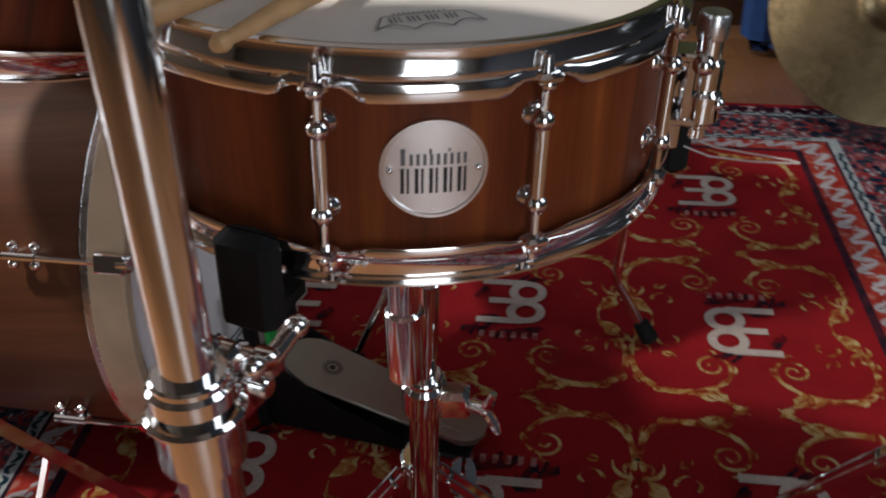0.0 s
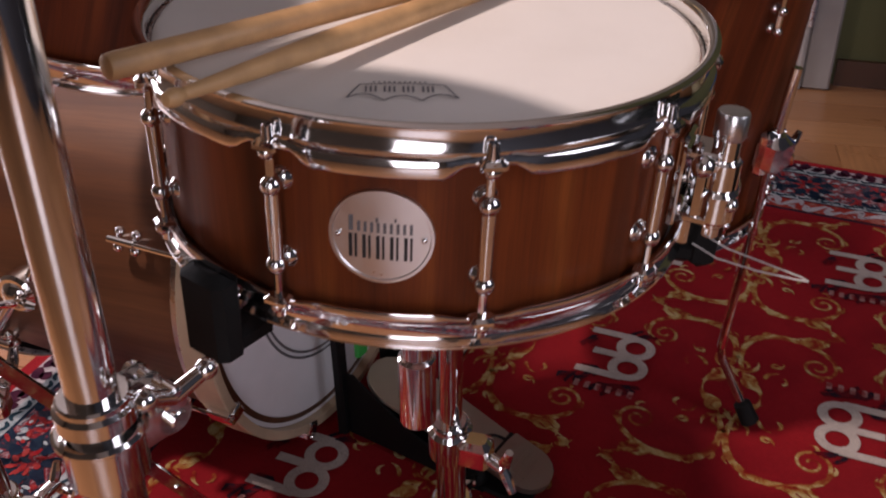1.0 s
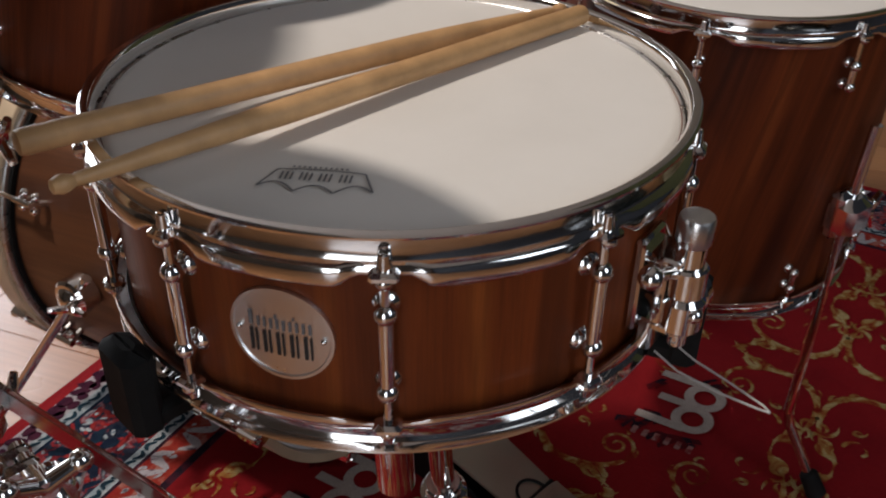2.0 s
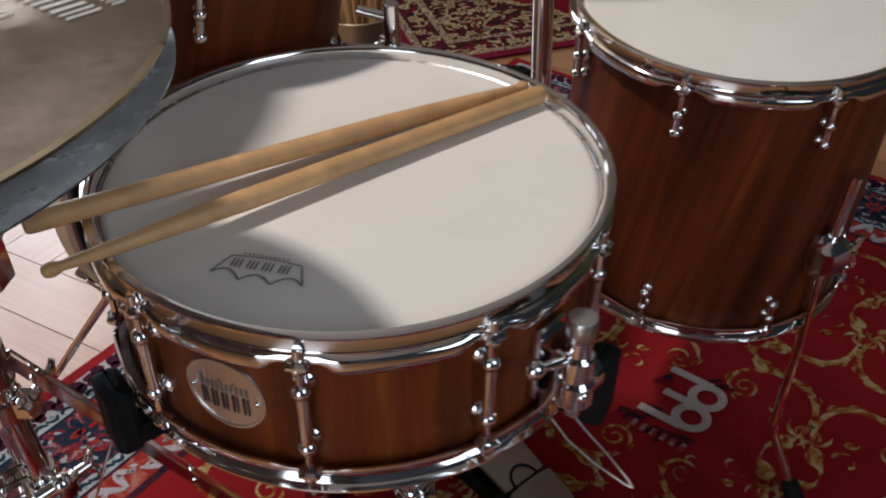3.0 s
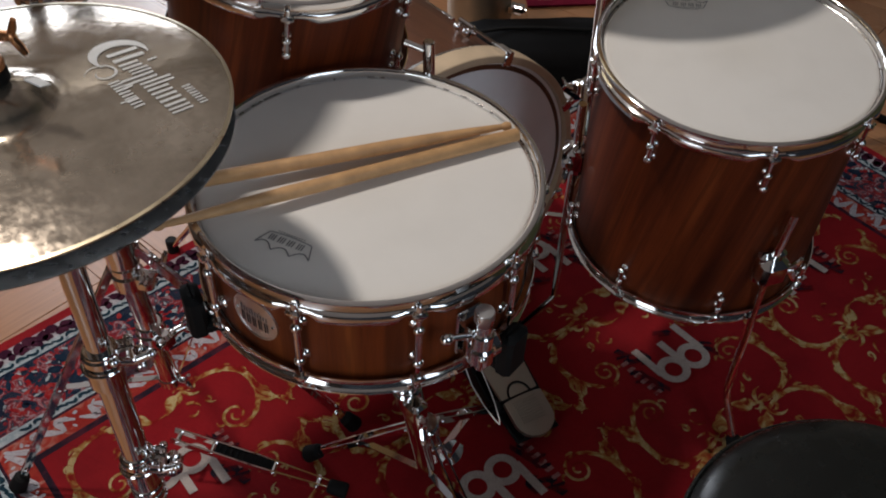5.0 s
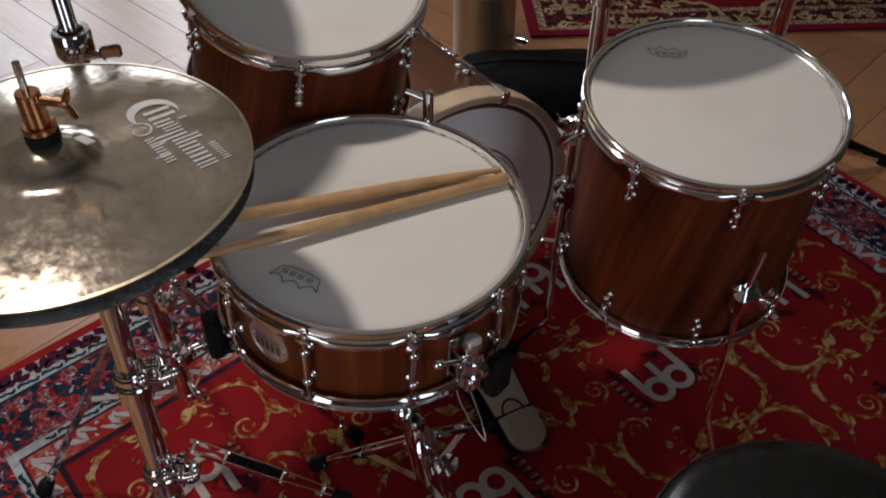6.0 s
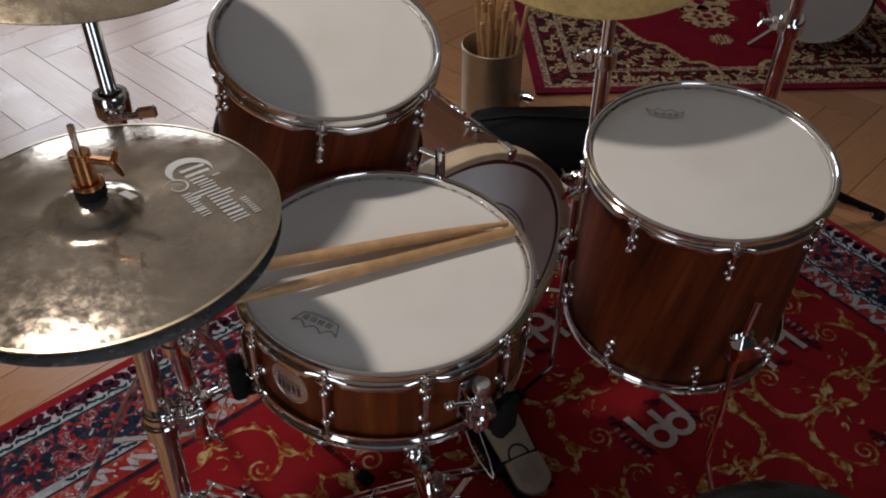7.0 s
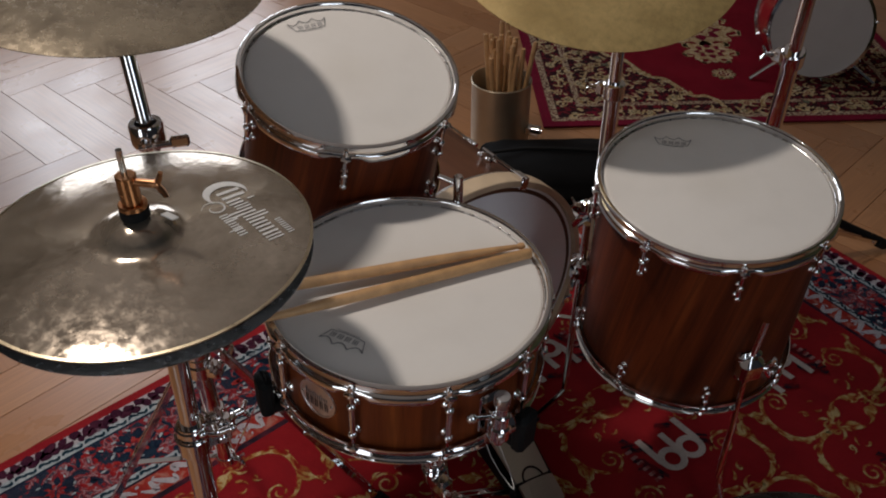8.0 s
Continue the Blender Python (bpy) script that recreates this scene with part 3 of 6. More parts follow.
# white door jamb at the end of the green wall
jamb = thing("door_1", pose(0.378, 2.675, 0), "white painted door jamb at the end of the green wall", "door frame", "", "structure")
part("jamb_post", block(bmesh.new(), (0.0, 0, 1.05), (0.07, 0.20, 2.1), None, 0.006), "jamb_paint", jamb)
part("casing", block(bmesh.new(), (-0.042, -0.005, 1.05), (0.012, 0.21, 2.1), None, 0.003), "jamb_paint", jamb)
part("hinge", tube(bmesh.new(), (-0.038, -0.113, 0.17), (-0.038, -0.113, 0.25), 0.006, bevel=0.001), "chrome_dull", jamb)

lampm = Matrix.Translation(LAMP)
cl = thing("ceiling_light", lampm, "round white ceiling lamp shade on a black cord", "lamp")
part("cord", tube(bmesh.new(), (0, 0, 0.1), (0, 0, TOP - LAMP.z), 0.006), "black_metal", cl)
dirn = (Vector((0.0, 0.75, 0.75)) - LAMP).normalized()
bmx = bmesh.new()
lathe(bmx, [(0.02, 0.10), (0.08, 0.09), (0.125, 0.045), (0.13, 0.0), (0.126, 0.0), (0.12, 0.043), (0.078, 0.085), (0.02, 0.095)], 40, None, True)
moved(bmx, bmx.verts, dirn.to_track_quat("-Z", "Y").to_matrix().to_4x4())
part("shade", bmx, "white_paint", cl)

# ---- the drum rug ----
RZ = 0.008

# the field's corners as it lies, a little askew: near left, near right, far right, far left
RUG_AT = [Vector(c) for c in ((-0.512, 0.296), (0.572, 0.236), (0.664, 1.815), (-0.508, 1.952))]
rug = thing("rug", pose(0, 0, 0), "red drum rug with gold scrolls, white emblems and patterned border", "rug")


def lay(u, v, z=0.0):
    """Shares of the field (0 to 1) become a place on the floor."""
    a, b = RUG_AT[0].lerp(RUG_AT[1], u), RUG_AT[3].lerp(RUG_AT[2], u)
    p = a.lerp(b, v)
    return Vector((p.x, p.y, z))


def frame_band(bm, o, i, zo):
    """A flat frame between the outer box o and inner box i (x0, x1, y0, y1)."""
    O = [(o[0], o[2]), (o[1], o[2]), (o[1], o[3]), (o[0], o[3])]
    I = [(i[0], i[2]), (i[1], i[2]), (i[1], i[3]), (i[0], i[3])]
    for k in range(4):
        j = (k + 1) % 4
        bm.faces.new([bm.verts.new((*p, zo)) for p in (O[k], O[j], I[j], I[k])])
    return bm


BX, BY = 0.275, 0.155


def border_box(t):
    """The border's rectangle at a share t of its width, in shares of the field: 0 is the outer edge, 1 the field."""
    return (-BX * (1 - t), 1 + BX * (1 - t), -BY * (1 - t), 1 + BY * (1 - t))


def border_place(side, along, t, z):
    """A place on one of the four sides; along runs from 0 to 1."""
    b = border_box(t)
    u, v = ((b[0], b[2] + (b[3] - b[2]) * along), (b[1], b[2] + (b[3] - b[2]) * along), (b[0] + (b[1] - b[0]) * along, b[2]), (b[0] + (b[1] - b[0]) * along, b[3]))[side]
    return lay(u, v, z)


def laid_band(side, t0, t1, z):
    """One side of a border band, mitred at the corners."""
    bm = bmesh.new()
    rows = [[bm.verts.new(border_place(side, i / 12, t, z)) for i in range(13)] for t in (t0, (t0 + t1) / 2, t1)]
    for p, q in zip(rows, rows[1:]):
        for i in range(12):
            f = (p[i], p[i + 1], q[i + 1], q[i])
            bm.faces.new(f if side in (1, 2) else f[::-1])
    return bm


bmx = bmesh.new()
ob_ = border_box(0.004)
ring = [lay(u, v) for u, v in ((ob_[0], ob_[2]), (ob_[1], ob_[2]), (ob_[1], ob_[3]), (ob_[0], ob_[3]))]
up = [bmx.verts.new((p.x, p.y, RZ - 0.0014)) for p in ring]
dn = [bmx.verts.new((p.x, p.y, 0.0021)) for p in ring]
bmx.faces.new(up)
bmx.faces.new(dn[::-1])
for i in range(4):
    bmx.faces.new((dn[i], dn[(i + 1) % 4], up[(i + 1) % 4], up[i]))
part("backing", bmx, "rug_line", rug)
bmx = bmesh.new()
bmx.faces.new([bmx.verts.new((x, y, RZ)) for x, y in ((0, 0), (1, 0), (1, 1), (0, 1))])
bmesh.ops.subdivide_edges(bmx, edges=bmx.edges, cuts=30, use_grid_fill=True)
for v in bmx.verts:
    v.co = lay(v.co.x, v.co.y, RZ)
part("field", bmx, "rug_red", rug, "plain red pile field")
for t0, t1, mt, nm in ((0, 0.075, "rug_edge", "edge_band"), (0.075, 0.185, "rug_pale", "spotted_band"), (0.185, 0.255, "rug_ice", "wave_band"), (0.255, 0.275, "rug_navy", "dark_line"),
                       (0.275, 0.70, "rug_blotch", "wide_band"), (0.70, 0.765, "rug_ice", "wave_band"), (0.765, 0.785, "rug_line", "dark_line"), (0.785, 0.955, "rug_candy", "candy_band"), (0.955, 1.0, "rug_line", "dark_line")):
    for side in range(4):
        part(nm, laid_band(side, t0, t1, RZ - 0.0003), mt, rug)


def blob(bm, c, rx, ry, turn, z, rr, k=9):
    """A small uneven woven spot."""
    pts = []
    for i in range(k):
        a = 2 * math.pi * i / k
        q = rr.uniform(0.78, 1.2)
        x, y = rx * q * math.cos(a), ry * q * math.sin(a)
        pts.append(bm.verts.new((c[0] + x * math.cos(turn) - y * math.sin(turn), c[1] + x * math.sin(turn) + y * math.cos(turn), z)))
    bm.faces.new(pts)


def ribbon(bm, pts, widths, z):
    """A flat woven stroke along pts."""
    n = len(pts)
    L, R = [], []
    for i, p in enumerate(pts):
        d = (Vector(pts[min(i + 1, n - 1)]) - Vector(pts[max(i - 1, 0)])).normalized()
        w = widths[i] * (1 + 0.22 * noise.noise((p[0] * 160, p[1] * 160, 3.1)))
        L.append(bm.verts.new((p[0] - d.y * w, p[1] + d.x * w, z)))
        R.append(bm.verts.new((p[0] + d.y * w, p[1] - d.x * w, z)))
    for i in range(n - 1):
        bm.faces.new((R[i], R[i + 1], L[i + 1], L[i]))


def scroll(bm, at, z, rr):
    """A C-scroll: a spiral, a swelling bow round to a leafy end, and a sprig; at(u, v) counts outward from its middle."""
    pts, wid = [], []
    for i in range(30):
        a = radians(350 - 530 * i / 29)
        r = 0.0045 + 0.0215 * i / 29
        pts.append((-0.055 + r * math.cos(a), -0.002 + r * math.sin(a)))
        wid.append(0.0022 + 0.0012 * i / 29)
    keys = [pts[-1], (-0.077, 0.022), (-0.052, 0.046), (-0.018, 0.058), (0.020, 0.055), (0.047, 0.034), (0.059, 0.002), (0.058, -0.036), (0.047, -0.070)]
    for i in range(1, len(keys)):
        p0, p1, p2, p3 = (Vector(keys[max(0, min(len(keys) - 1, i + o))]) for o in (-2, -1, 0, 1))
        for q in range(1, 6):
            t = q / 5
            c = 0.5 * (2 * p1 + (p2 - p0) * t + (2 * p0 - 5 * p1 + 4 * p2 - p3) * t * t + (3 * p1 - p0 - 3 * p2 + p3) * t ** 3)
            pts.append((c.x, c.y))
            s = (i - 1 + t) / (len(keys) - 1)
            wid.append(0.0032 + 0.0036 * math.sin(math.pi * s) ** 1.5 + (0.0013 if (q + i) % 4 == 0 else 0))
    ribbon(bm, [at(*p) for p in pts], [0.82 * w for w in wid], z)
    # leaves: root, heading in degrees, length, bend, width
    for lv, (u, v, a0, ln, bend, w) in enumerate(((0.047, -0.070, -150, 0.052, 0.5, 0.0052), (0.047, -0.070, -105, 0.042, -0.5, 0.0050), (0.047, -0.068, -60, 0.034, -0.9, 0.0044), (0.049, -0.062, -178, 0.034, 0.9, 0.0044),
                                 (0.054, -0.050, -20, 0.026, -1.0, 0.0040), (0.052, -0.054, 165, 0.040, -0.7, 0.0042), (0.058, -0.020, 10, 0.020, -1.2, 0.0036), (0.056, -0.030, 190, 0.024, 1.0, 0.0036),
                                 (0.052, 0.026, 40, 0.022, 0.9, 0.0038), (0.030, 0.050, 70, 0.020, 1.0, 0.0036), (-0.030, 0.056, 100, 0.034, 0.8, 0.0050), (-0.036, 0.052, 135, 0.050, 0.2, 0.0056),
                                 (-0.046, 0.050, 160, 0.042, -0.6, 0.0050), (-0.040, 0.054, 80, 0.026, -0.9, 0.0042), (-0.072, 0.082, 130, 0.026, 0.9, 0.0036), (-0.074, 0.084, 200, 0.022, -0.9, 0.0034),
                                 (-0.080, 0.012, 200, 0.022, 0.9, 0.0036), (-0.062, -0.028, -100, 0.018, 1.0, 0.0030), (0.010, -0.030, 60, 0.020, 1.4, 0.0030), (0.012, -0.028, 190, 0.026, -0.8, 0.0032),
                                 (0.020, -0.062, 100, 0.030, 0.6, 0.0034), (-0.006, -0.068, 150, 0.022, -1.0, 0.0032))):
        n = 7
        line, ww = [], []
        x, y, a = u, v, radians(a0)
        for i in range(n + 1):
            line.append(at(x, y))
            ww.append(w * (0.36 + 0.74 * math.sin(math.pi * min(1.0, (i + 0.6) / n)) ** 0.8) * (1 - 0.55 * i / n))
            x, y, a = x + ln / n * math.cos(a), y + ln / n * math.sin(a), a + bend * 2.4 / n
        ribbon(bm, line, ww, z + 0.0002 + 0.00005 * lv)
    for u, v, q in ((0.036, -0.092, 0.0036), (-0.066, 0.062, 0.0040)):
        blob(bm, at(u, v), q * rr.uniform(0.8, 1.3), q * 0.75, rr.uniform(0, 3), z + 0.0015, rr)


def emblem(bm, z):
    """Two linked rings with three bars: a plain white emblem."""
    for cy in (-0.027, 0.027):
        ring_o, ring_i = [], []
        for i in range(32):
            a = 2 * math.pi * i / 32
            ring_o.append(bm.verts.new((0.022 + 0.031 * math.cos(a), cy + 0.031 * math.sin(a), z + (0.0002 if cy > 0 else 0))))
            ring_i.append(bm.verts.new((0.022 + 0.0165 * math.cos(a), cy + 0.0165 * math.sin(a), z + (0.0002 if cy > 0 else 0))))
        for i in range(32):
            j = (i + 1) % 32
            bm.faces.new((ring_o[i], ring_o[j], ring_i[j], ring_i[i]))
    for cy, x0 in ((-0.053, -0.055), (0.0, -0.040), (0.053, -0.055)):
        bm.faces.new([bm.verts.new((x, y, z + 0.0004)) for x, y in ((x0, cy - 0.0075), (0.018, cy - 0.0075), (0.018, cy + 0.0075), (x0, cy + 0.0075))])
    return bm


GOLD = bmesh.new()
rug_rr = random.Random(8)
em_src = shade_src = text_src = None
for ix, lx in enumerate((-0.278, 0.077, 0.432)):
    for iy in range(4):
        cy = 0.443 + 0.405 * iy - 0.093 * (lx - 0.077)
        cx = lx + 0.05 * (cy - 1.22)
        spin = 0 if (ix + iy) % 2 else 180
        m = pose(cx + (-0.004 if spin else 0.0), cy + (-0.020 if spin else 0.021), 0, 0, 0, spin - 5.0)
        for sx in (-1, 1):
            for sy in (-1, 1):
                def at_cell(u, v, sx=sx, sy=sy, cx=cx, cy=cy):
                    x, y = sx * (0.1125 + u), sy * (0.1125 + v)
                    return (cx + x + 0.05 * y, cy + y - 0.093 * x)
                scroll(GOLD, at_cell, RZ + 0.0006, rug_rr)
        if em_src is None:
            em_src = part("emblem", emblem(bmesh.new(), RZ + 0.0024), "rug_white", rug, "white woven emblem of two rings and bars")
            bmt = bars_of_writing(bmesh.new(), [(-0.050, 0.050, -0.098, -0.082, 6)], lambda u, v: (u, v, RZ + 0.0030))
            text_src = tagged(part("writing", bmt, "rug_text", rug), kind="stuff")
            bms = bmesh.new()
            rr = random.Random(4)
            for q in range(26):
                a = rr.uniform(0, 2 * math.pi)
                cx2, cy2 = rr.choice(((-0.05, -0.075), (-0.03, -0.05), (0.0, -0.088), (0.04, -0.080), (-0.06, 0.03), (0.02, 0.062)))
                cx2, cy2 = cx2 + rr.uniform(-0.016, 0.016), cy2 + rr.uniform(-0.008, 0.008)
                w, l = rr.uniform(0.003, 0.007), rr.uniform(0.008, 0.022)
                u = Vector((math.cos(a * 0.2), math.sin(a * 0.2)))
                v = Vector((-u.y, u.x))
                c2 = Vector((cx2, cy2))
                bms.faces.new([bms.verts.new((*p, RZ + 0.0019 + q * 0.00001)) for p in (c2 - u * l - v * w, c2 + u * l - v * w * 0.4, c2 + u * l * 0.7 + v * w, c2 - u * l * 0.8 + v * w)])
            shade_src = tagged(part("emblem_ground", bms, "rug_black", rug), kind="stuff")
            for o in (em_src, text_src, shade_src):
                o.matrix_basis = m
        else:
            share("emblem", em_src, m, rug)
            tagged(share("writing", text_src, m, rug), kind="stuff")
            tagged(share("emblem_ground", shade_src, m, rug), kind="stuff")
tagged(part("scrollwork", GOLD, "rug_gold", rug, "gold woven scrolls"), kind="stuff")

# woven figures of the border: dark spots, ice-blue waves, and flecks and flowers over the wide band
SPOT, WAVE, NAVY, FLECK, ROSE, CREAM = (bmesh.new() for _ in range(6))
for side in range(4):
    n = 84 if side < 2 else 62
    for i in range(n):
        a = (i + 0.5) / n
        if not 0.03 < a < 0.97:
            continue
        for t, q in ((0.108 + 0.012 * (i % 2), 0.0150), (0.156 + 0.008 * (i % 3 == 0), 0.0128)):
            blob(SPOT, border_place(side, a + rug_rr.uniform(-0.002, 0.002), t, 0), q * rug_rr.uniform(0.75, 1.15), q * rug_rr.uniform(0.6, 0.95), rug_rr.uniform(0, 3), RZ + 0.0004, rug_rr)
        for t in (0.220, 0.733):
            c = border_place(side, a, t, 0)
            e = border_place(side, a + 0.4 / n, t, 0) - c
            f = border_place(side, a, t + 0.02, 0) - c
            f = f.normalized() * (1 if i % 2 else -1)
            line = [c + e * (q / 4 - 1.0) + f * 0.0085 * math.sin(math.pi * q / 9) - f * 0.004 for q in range(10)]
            ribbon(WAVE, [(p.x, p.y) for p in line], [0.0018 + 0.0022 * math.sin(math.pi * q / 9) for q in range(10)], RZ + 0.0004)
    for i in range(n * 7):
        c = border_place(side, rug_rr.uniform(0.06, 0.94), rug_rr.uniform(0.29, 0.69), 0)
        q = rug_rr.random()
        if q < 0.30:
            blob(NAVY, c, rug_rr.uniform(0.006, 0.016), rug_rr.uniform(0.004, 0.009), rug_rr.uniform(0, 3), RZ + 0.0004, rug_rr)
        elif q < 0.62:
            blob(FLECK, c, rug_rr.uniform(0.003, 0.008), rug_rr.uniform(0.002, 0.0036), rug_rr.uniform(0, 3), RZ + 0.0008, rug_rr, 7)
        else:
            blob(ROSE, c, rug_rr.uniform(0.005, 0.013), rug_rr.uniform(0.003, 0.006), rug_rr.uniform(0, 3), RZ + 0.0006, rug_rr, 8)
    n = 22 if side < 2 else 16
    for i in range(n):
        c = border_place(side, (i + 0.5) / n, 0.87, 0)
        e = border_place(side, (i + 1.0) / n, 0.87, 0) - c
        f = (border_place(side, (i + 0.5) / n, 0.93, 0) - c).normalized() * (1 if i % 2 else -1)
        for sg in (-1, 1):
            line = [c + e * sg * (0.10 + 0.85 * q / 9) + f * (0.020 * math.sin(math.pi * q / 7) * sg) for q in range(10)]
            ribbon(CREAM, [(p.x, p.y) for p in line], [0.0016 + 0.0058 * math.sin(math.pi * (q + 0.4) / 10) for q in range(10)], RZ + 0.0005)
        for q in range(5):
            p = c + e * rug_rr.uniform(-0.9, 0.9) + f * rug_rr.uniform(-0.019, 0.019)
            blob(CREAM, p, rug_rr.uniform(0.003, 0.008), rug_rr.uniform(0.002, 0.004), rug_rr.uniform(0, 3), RZ + 0.0008, rug_rr, 7)
    n = 11 if side < 2 else 8
    for i in range(n):
        c = border_place(side, (i + 0.5) / n, 0.49, 0)
        big = 0.036 if i % 2 else 0.026
        for q in range(8):
            a = 2 * math.pi * q / 8 + 0.3
            blob(NAVY, (c.x + big * math.cos(a), c.y + big * math.sin(a)), big * 0.42, big * 0.28, a, RZ + 0.0010, rug_rr, 10)
            blob(ROSE, (c.x + big * 0.55 * math.cos(a + 0.4), c.y + big * 0.55 * math.sin(a + 0.4)), big * 0.24, big * 0.12, a, RZ + 0.0012, rug_rr, 8)
            blob(FLECK, (c.x + big * 1.45 * math.cos(a + 0.4), c.y + big * 1.45 * math.sin(a + 0.4)), big * 0.20, big * 0.09, a + 1.2, RZ + 0.0013, rug_rr, 7)
for bm_, mt, lb in ((SPOT, "rug_plum", "dark plum woven spots"), (WAVE, "rug_teal", "dark teal woven waves"), (NAVY, "rug_navy", "navy woven petals"), (FLECK, "rug_ice", "pale woven flecks"), (ROSE, "rug_rose", "red woven petals"), (CREAM, "rug_pale", "cream woven scrolls along the inner band")):
    tagged(part("border_weave", bm_, mt, rug, lb), kind="stuff")

# ---- far rug ----
far = thing("rug", pose(-1.03, 2.046, 0, 0, 0, 51.0), "burgundy oriental rug with dense beige and black border", "rug")
FW, FL = 1.38, 2.2


def far_box(i):
    return (i, FW - i, i, FL - i)


bmx = bmesh.new()
block(bmx, (FW / 2, FL / 2, 0.0045), (FW - 0.002, FL - 0.002, 0.0055))
part("backing", bmx, "far_edge", far)
for i0, i1, mt, nm in ((0, 0.034, "far_edge", "edge_band"), (0.034, 0.058, "far_guard", "narrow_band"), (0.058, 0.128, "far_ground", "wide_band"), (0.128, 0.150, "far_guard", "narrow_band")):
    part(nm, frame_band(bmesh.new(), far_box(i0), far_box(i1), 0.0080), mt, far)
i0 = 0.150
bmx = bmesh.new()
bmx.faces.new([bmx.verts.new((x, y, 0.0080)) for x, y in ((i0, i0), (FW - i0, i0), (FW - i0, FL - i0), (i0, FL - i0))])
part("field", bmx, "far_field", far, "plain burgundy field")


def petal_patch(bm, cx, cy, rx, ry, k, z, depth=0.25, turn=0.0):
    pts = []
    for i in range(k * 6):
        a = 2 * math.pi * i / (k * 6)
        r = 1 + depth * math.cos(k * a)
        pts.append(bm.verts.new((cx + rx * r * math.cos(a + turn), cy + ry * r * math.sin(a + turn), z)))
    bm.faces.new(pts)


def sprig(bm, x, y, a, ln, bend, w, z):
    pts = [(x + ln * s * math.cos(a + bend * s), y + ln * s * math.sin(a + bend * s)) for s in (0, 0.2, 0.4, 0.6, 0.8, 1.0)]
    ribbon(bm, pts, [w * (0.5 + math.sin(math.pi * (i + 0.4) / 6.0)) for i in range(6)], z)


def corner_edge(x):
    """How far the figured corner reaches along the rug, at x from its long side."""
    x = min(x, FW - x)
    if x > 0.62:
        return 0.10
    u = max(0.0, (0.62 - x) / 0.45)
    return 0.134 + 0.62 * u ** 1.25 + 0.022 * math.sin(24 * u)


# figured corners, each with a scalloped rim
for sy in (0, 1):
    for sx in (0, 1):
        bmx = bmesh.new()
        xs = [i0 + (0.625 - i0) * i / 60 for i in range(61)]
        for xa, xb in zip(xs, xs[1:]):
            q = [(xa, i0), (xb, i0), (xb, max(i0 + 0.001, corner_edge(xb))), (xa, max(i0 + 0.001, corner_edge(xa)))]
            q = [(FW - x if sx else x, FL - y if sy else y) for x, y in q]
            bmx.faces.new([bmx.verts.new((x, y, 0.0083)) for x, y in (q if sx == sy else q[::-1])])
        part("corner_figure", bmx, "far_ground", far, "dark woven corner with beige flowers")
        bmx = bmesh.new()
        rim = [(x, corner_edge(x)) for x in xs]
        ribbon(bmx, [(FW - x if sx else x, FL - y if sy else y) for x, y in rim], [0.006 + 0.004 * abs(math.sin(i * 0.9)) for i in range(61)], 0.0087)
        part("corner_rim", bmx, "far_gold", far, "scalloped gold rim")

# woven flowers and sprigs over corners and borders
GOLDF, REDF, BLUEF = bmesh.new(), bmesh.new(), bmesh.new()
rr = random.Random(12)
gx = 0.052
for ix in range(int(FW / gx)):
    for iy in range(int(FL / gx)):
        x = 0.028 + gx * (ix + 0.5 * (iy % 2)) + rr.uniform(-0.008, 0.008)
        y = 0.028 + gx * iy + rr.uniform(-0.008, 0.008)
        if x > FW - 0.03 or y > FL - 0.03:
            continue
        edge = min(x, y, FW - x, FL - y)
        deep = min(y, FL - y)
        if edge > 0.14 and deep > corner_edge(x) - 0.015:
            continue
        if edge < 0.058 or 0.125 < edge < 0.150:
            continue
        big = rr.random()
        if big < 0.55:
            r = rr.uniform(0.013, 0.021)
            petal_patch(GOLDF, x, y, r, r, rr.choice((5, 6, 8)), 0.0090, 0.22, rr.uniform(0, 1))
            petal_patch(REDF if big < 0.2 else BLUEF, x, y, r * 0.52, r * 0.52, 6, 0.0093, 0.15)
            petal_patch(GOLDF, x, y, r * 0.30, r * 0.28, 4, 0.0096, 0.1)
        elif big < 0.6:
            petal_patch(BLUEF, x, y, 0.015, 0.012, 4, 0.0090, 0.25, rr.uniform(0, 3))
        for q in range(5):
            sprig(GOLDF if rr.random() < 0.85 else REDF, x + rr.uniform(-0.02, 0.02), y + rr.uniform(-0.02, 0.02), rr.uniform(0, 6.28), rr.uniform(0.018, 0.036), rr.uniform(-1.8, 1.8), rr.uniform(0.0018, 0.0042), 0.0088 + 0.00005 * q)

# medallion of scalloped flowers on the field
for cy, rad in ((0.53, 0.082), (0.345, 0.030), (0.72, 0.13), (FL - 0.53, 0.082), (FL - 0.345, 0.030), (FL - 0.72, 0.13)):
    petal_patch(GOLDF, FW / 2, cy, rad, rad, 8, 0.0090, 0.16)
    petal_patch(REDF, FW / 2, cy, rad * 0.62, rad * 0.62, 8, 0.0093, 0.20)
    petal_patch(GOLDF, FW / 2, cy, rad * 0.42, rad * 0.42, 6, 0.0096, 0.2)
    petal_patch(REDF, FW / 2, cy, rad * 0.22, rad * 0.22, 6, 0.0099, 0.1)
    for q in range(14):
        a = q * 2 * math.pi / 14
        sprig(GOLDF, FW / 2 + rad * 0.95 * math.cos(a), cy + rad * 0.95 * math.sin(a), a, rad * 0.5, 1.1 if q % 2 else -1.1, 0.005, 0.0088)
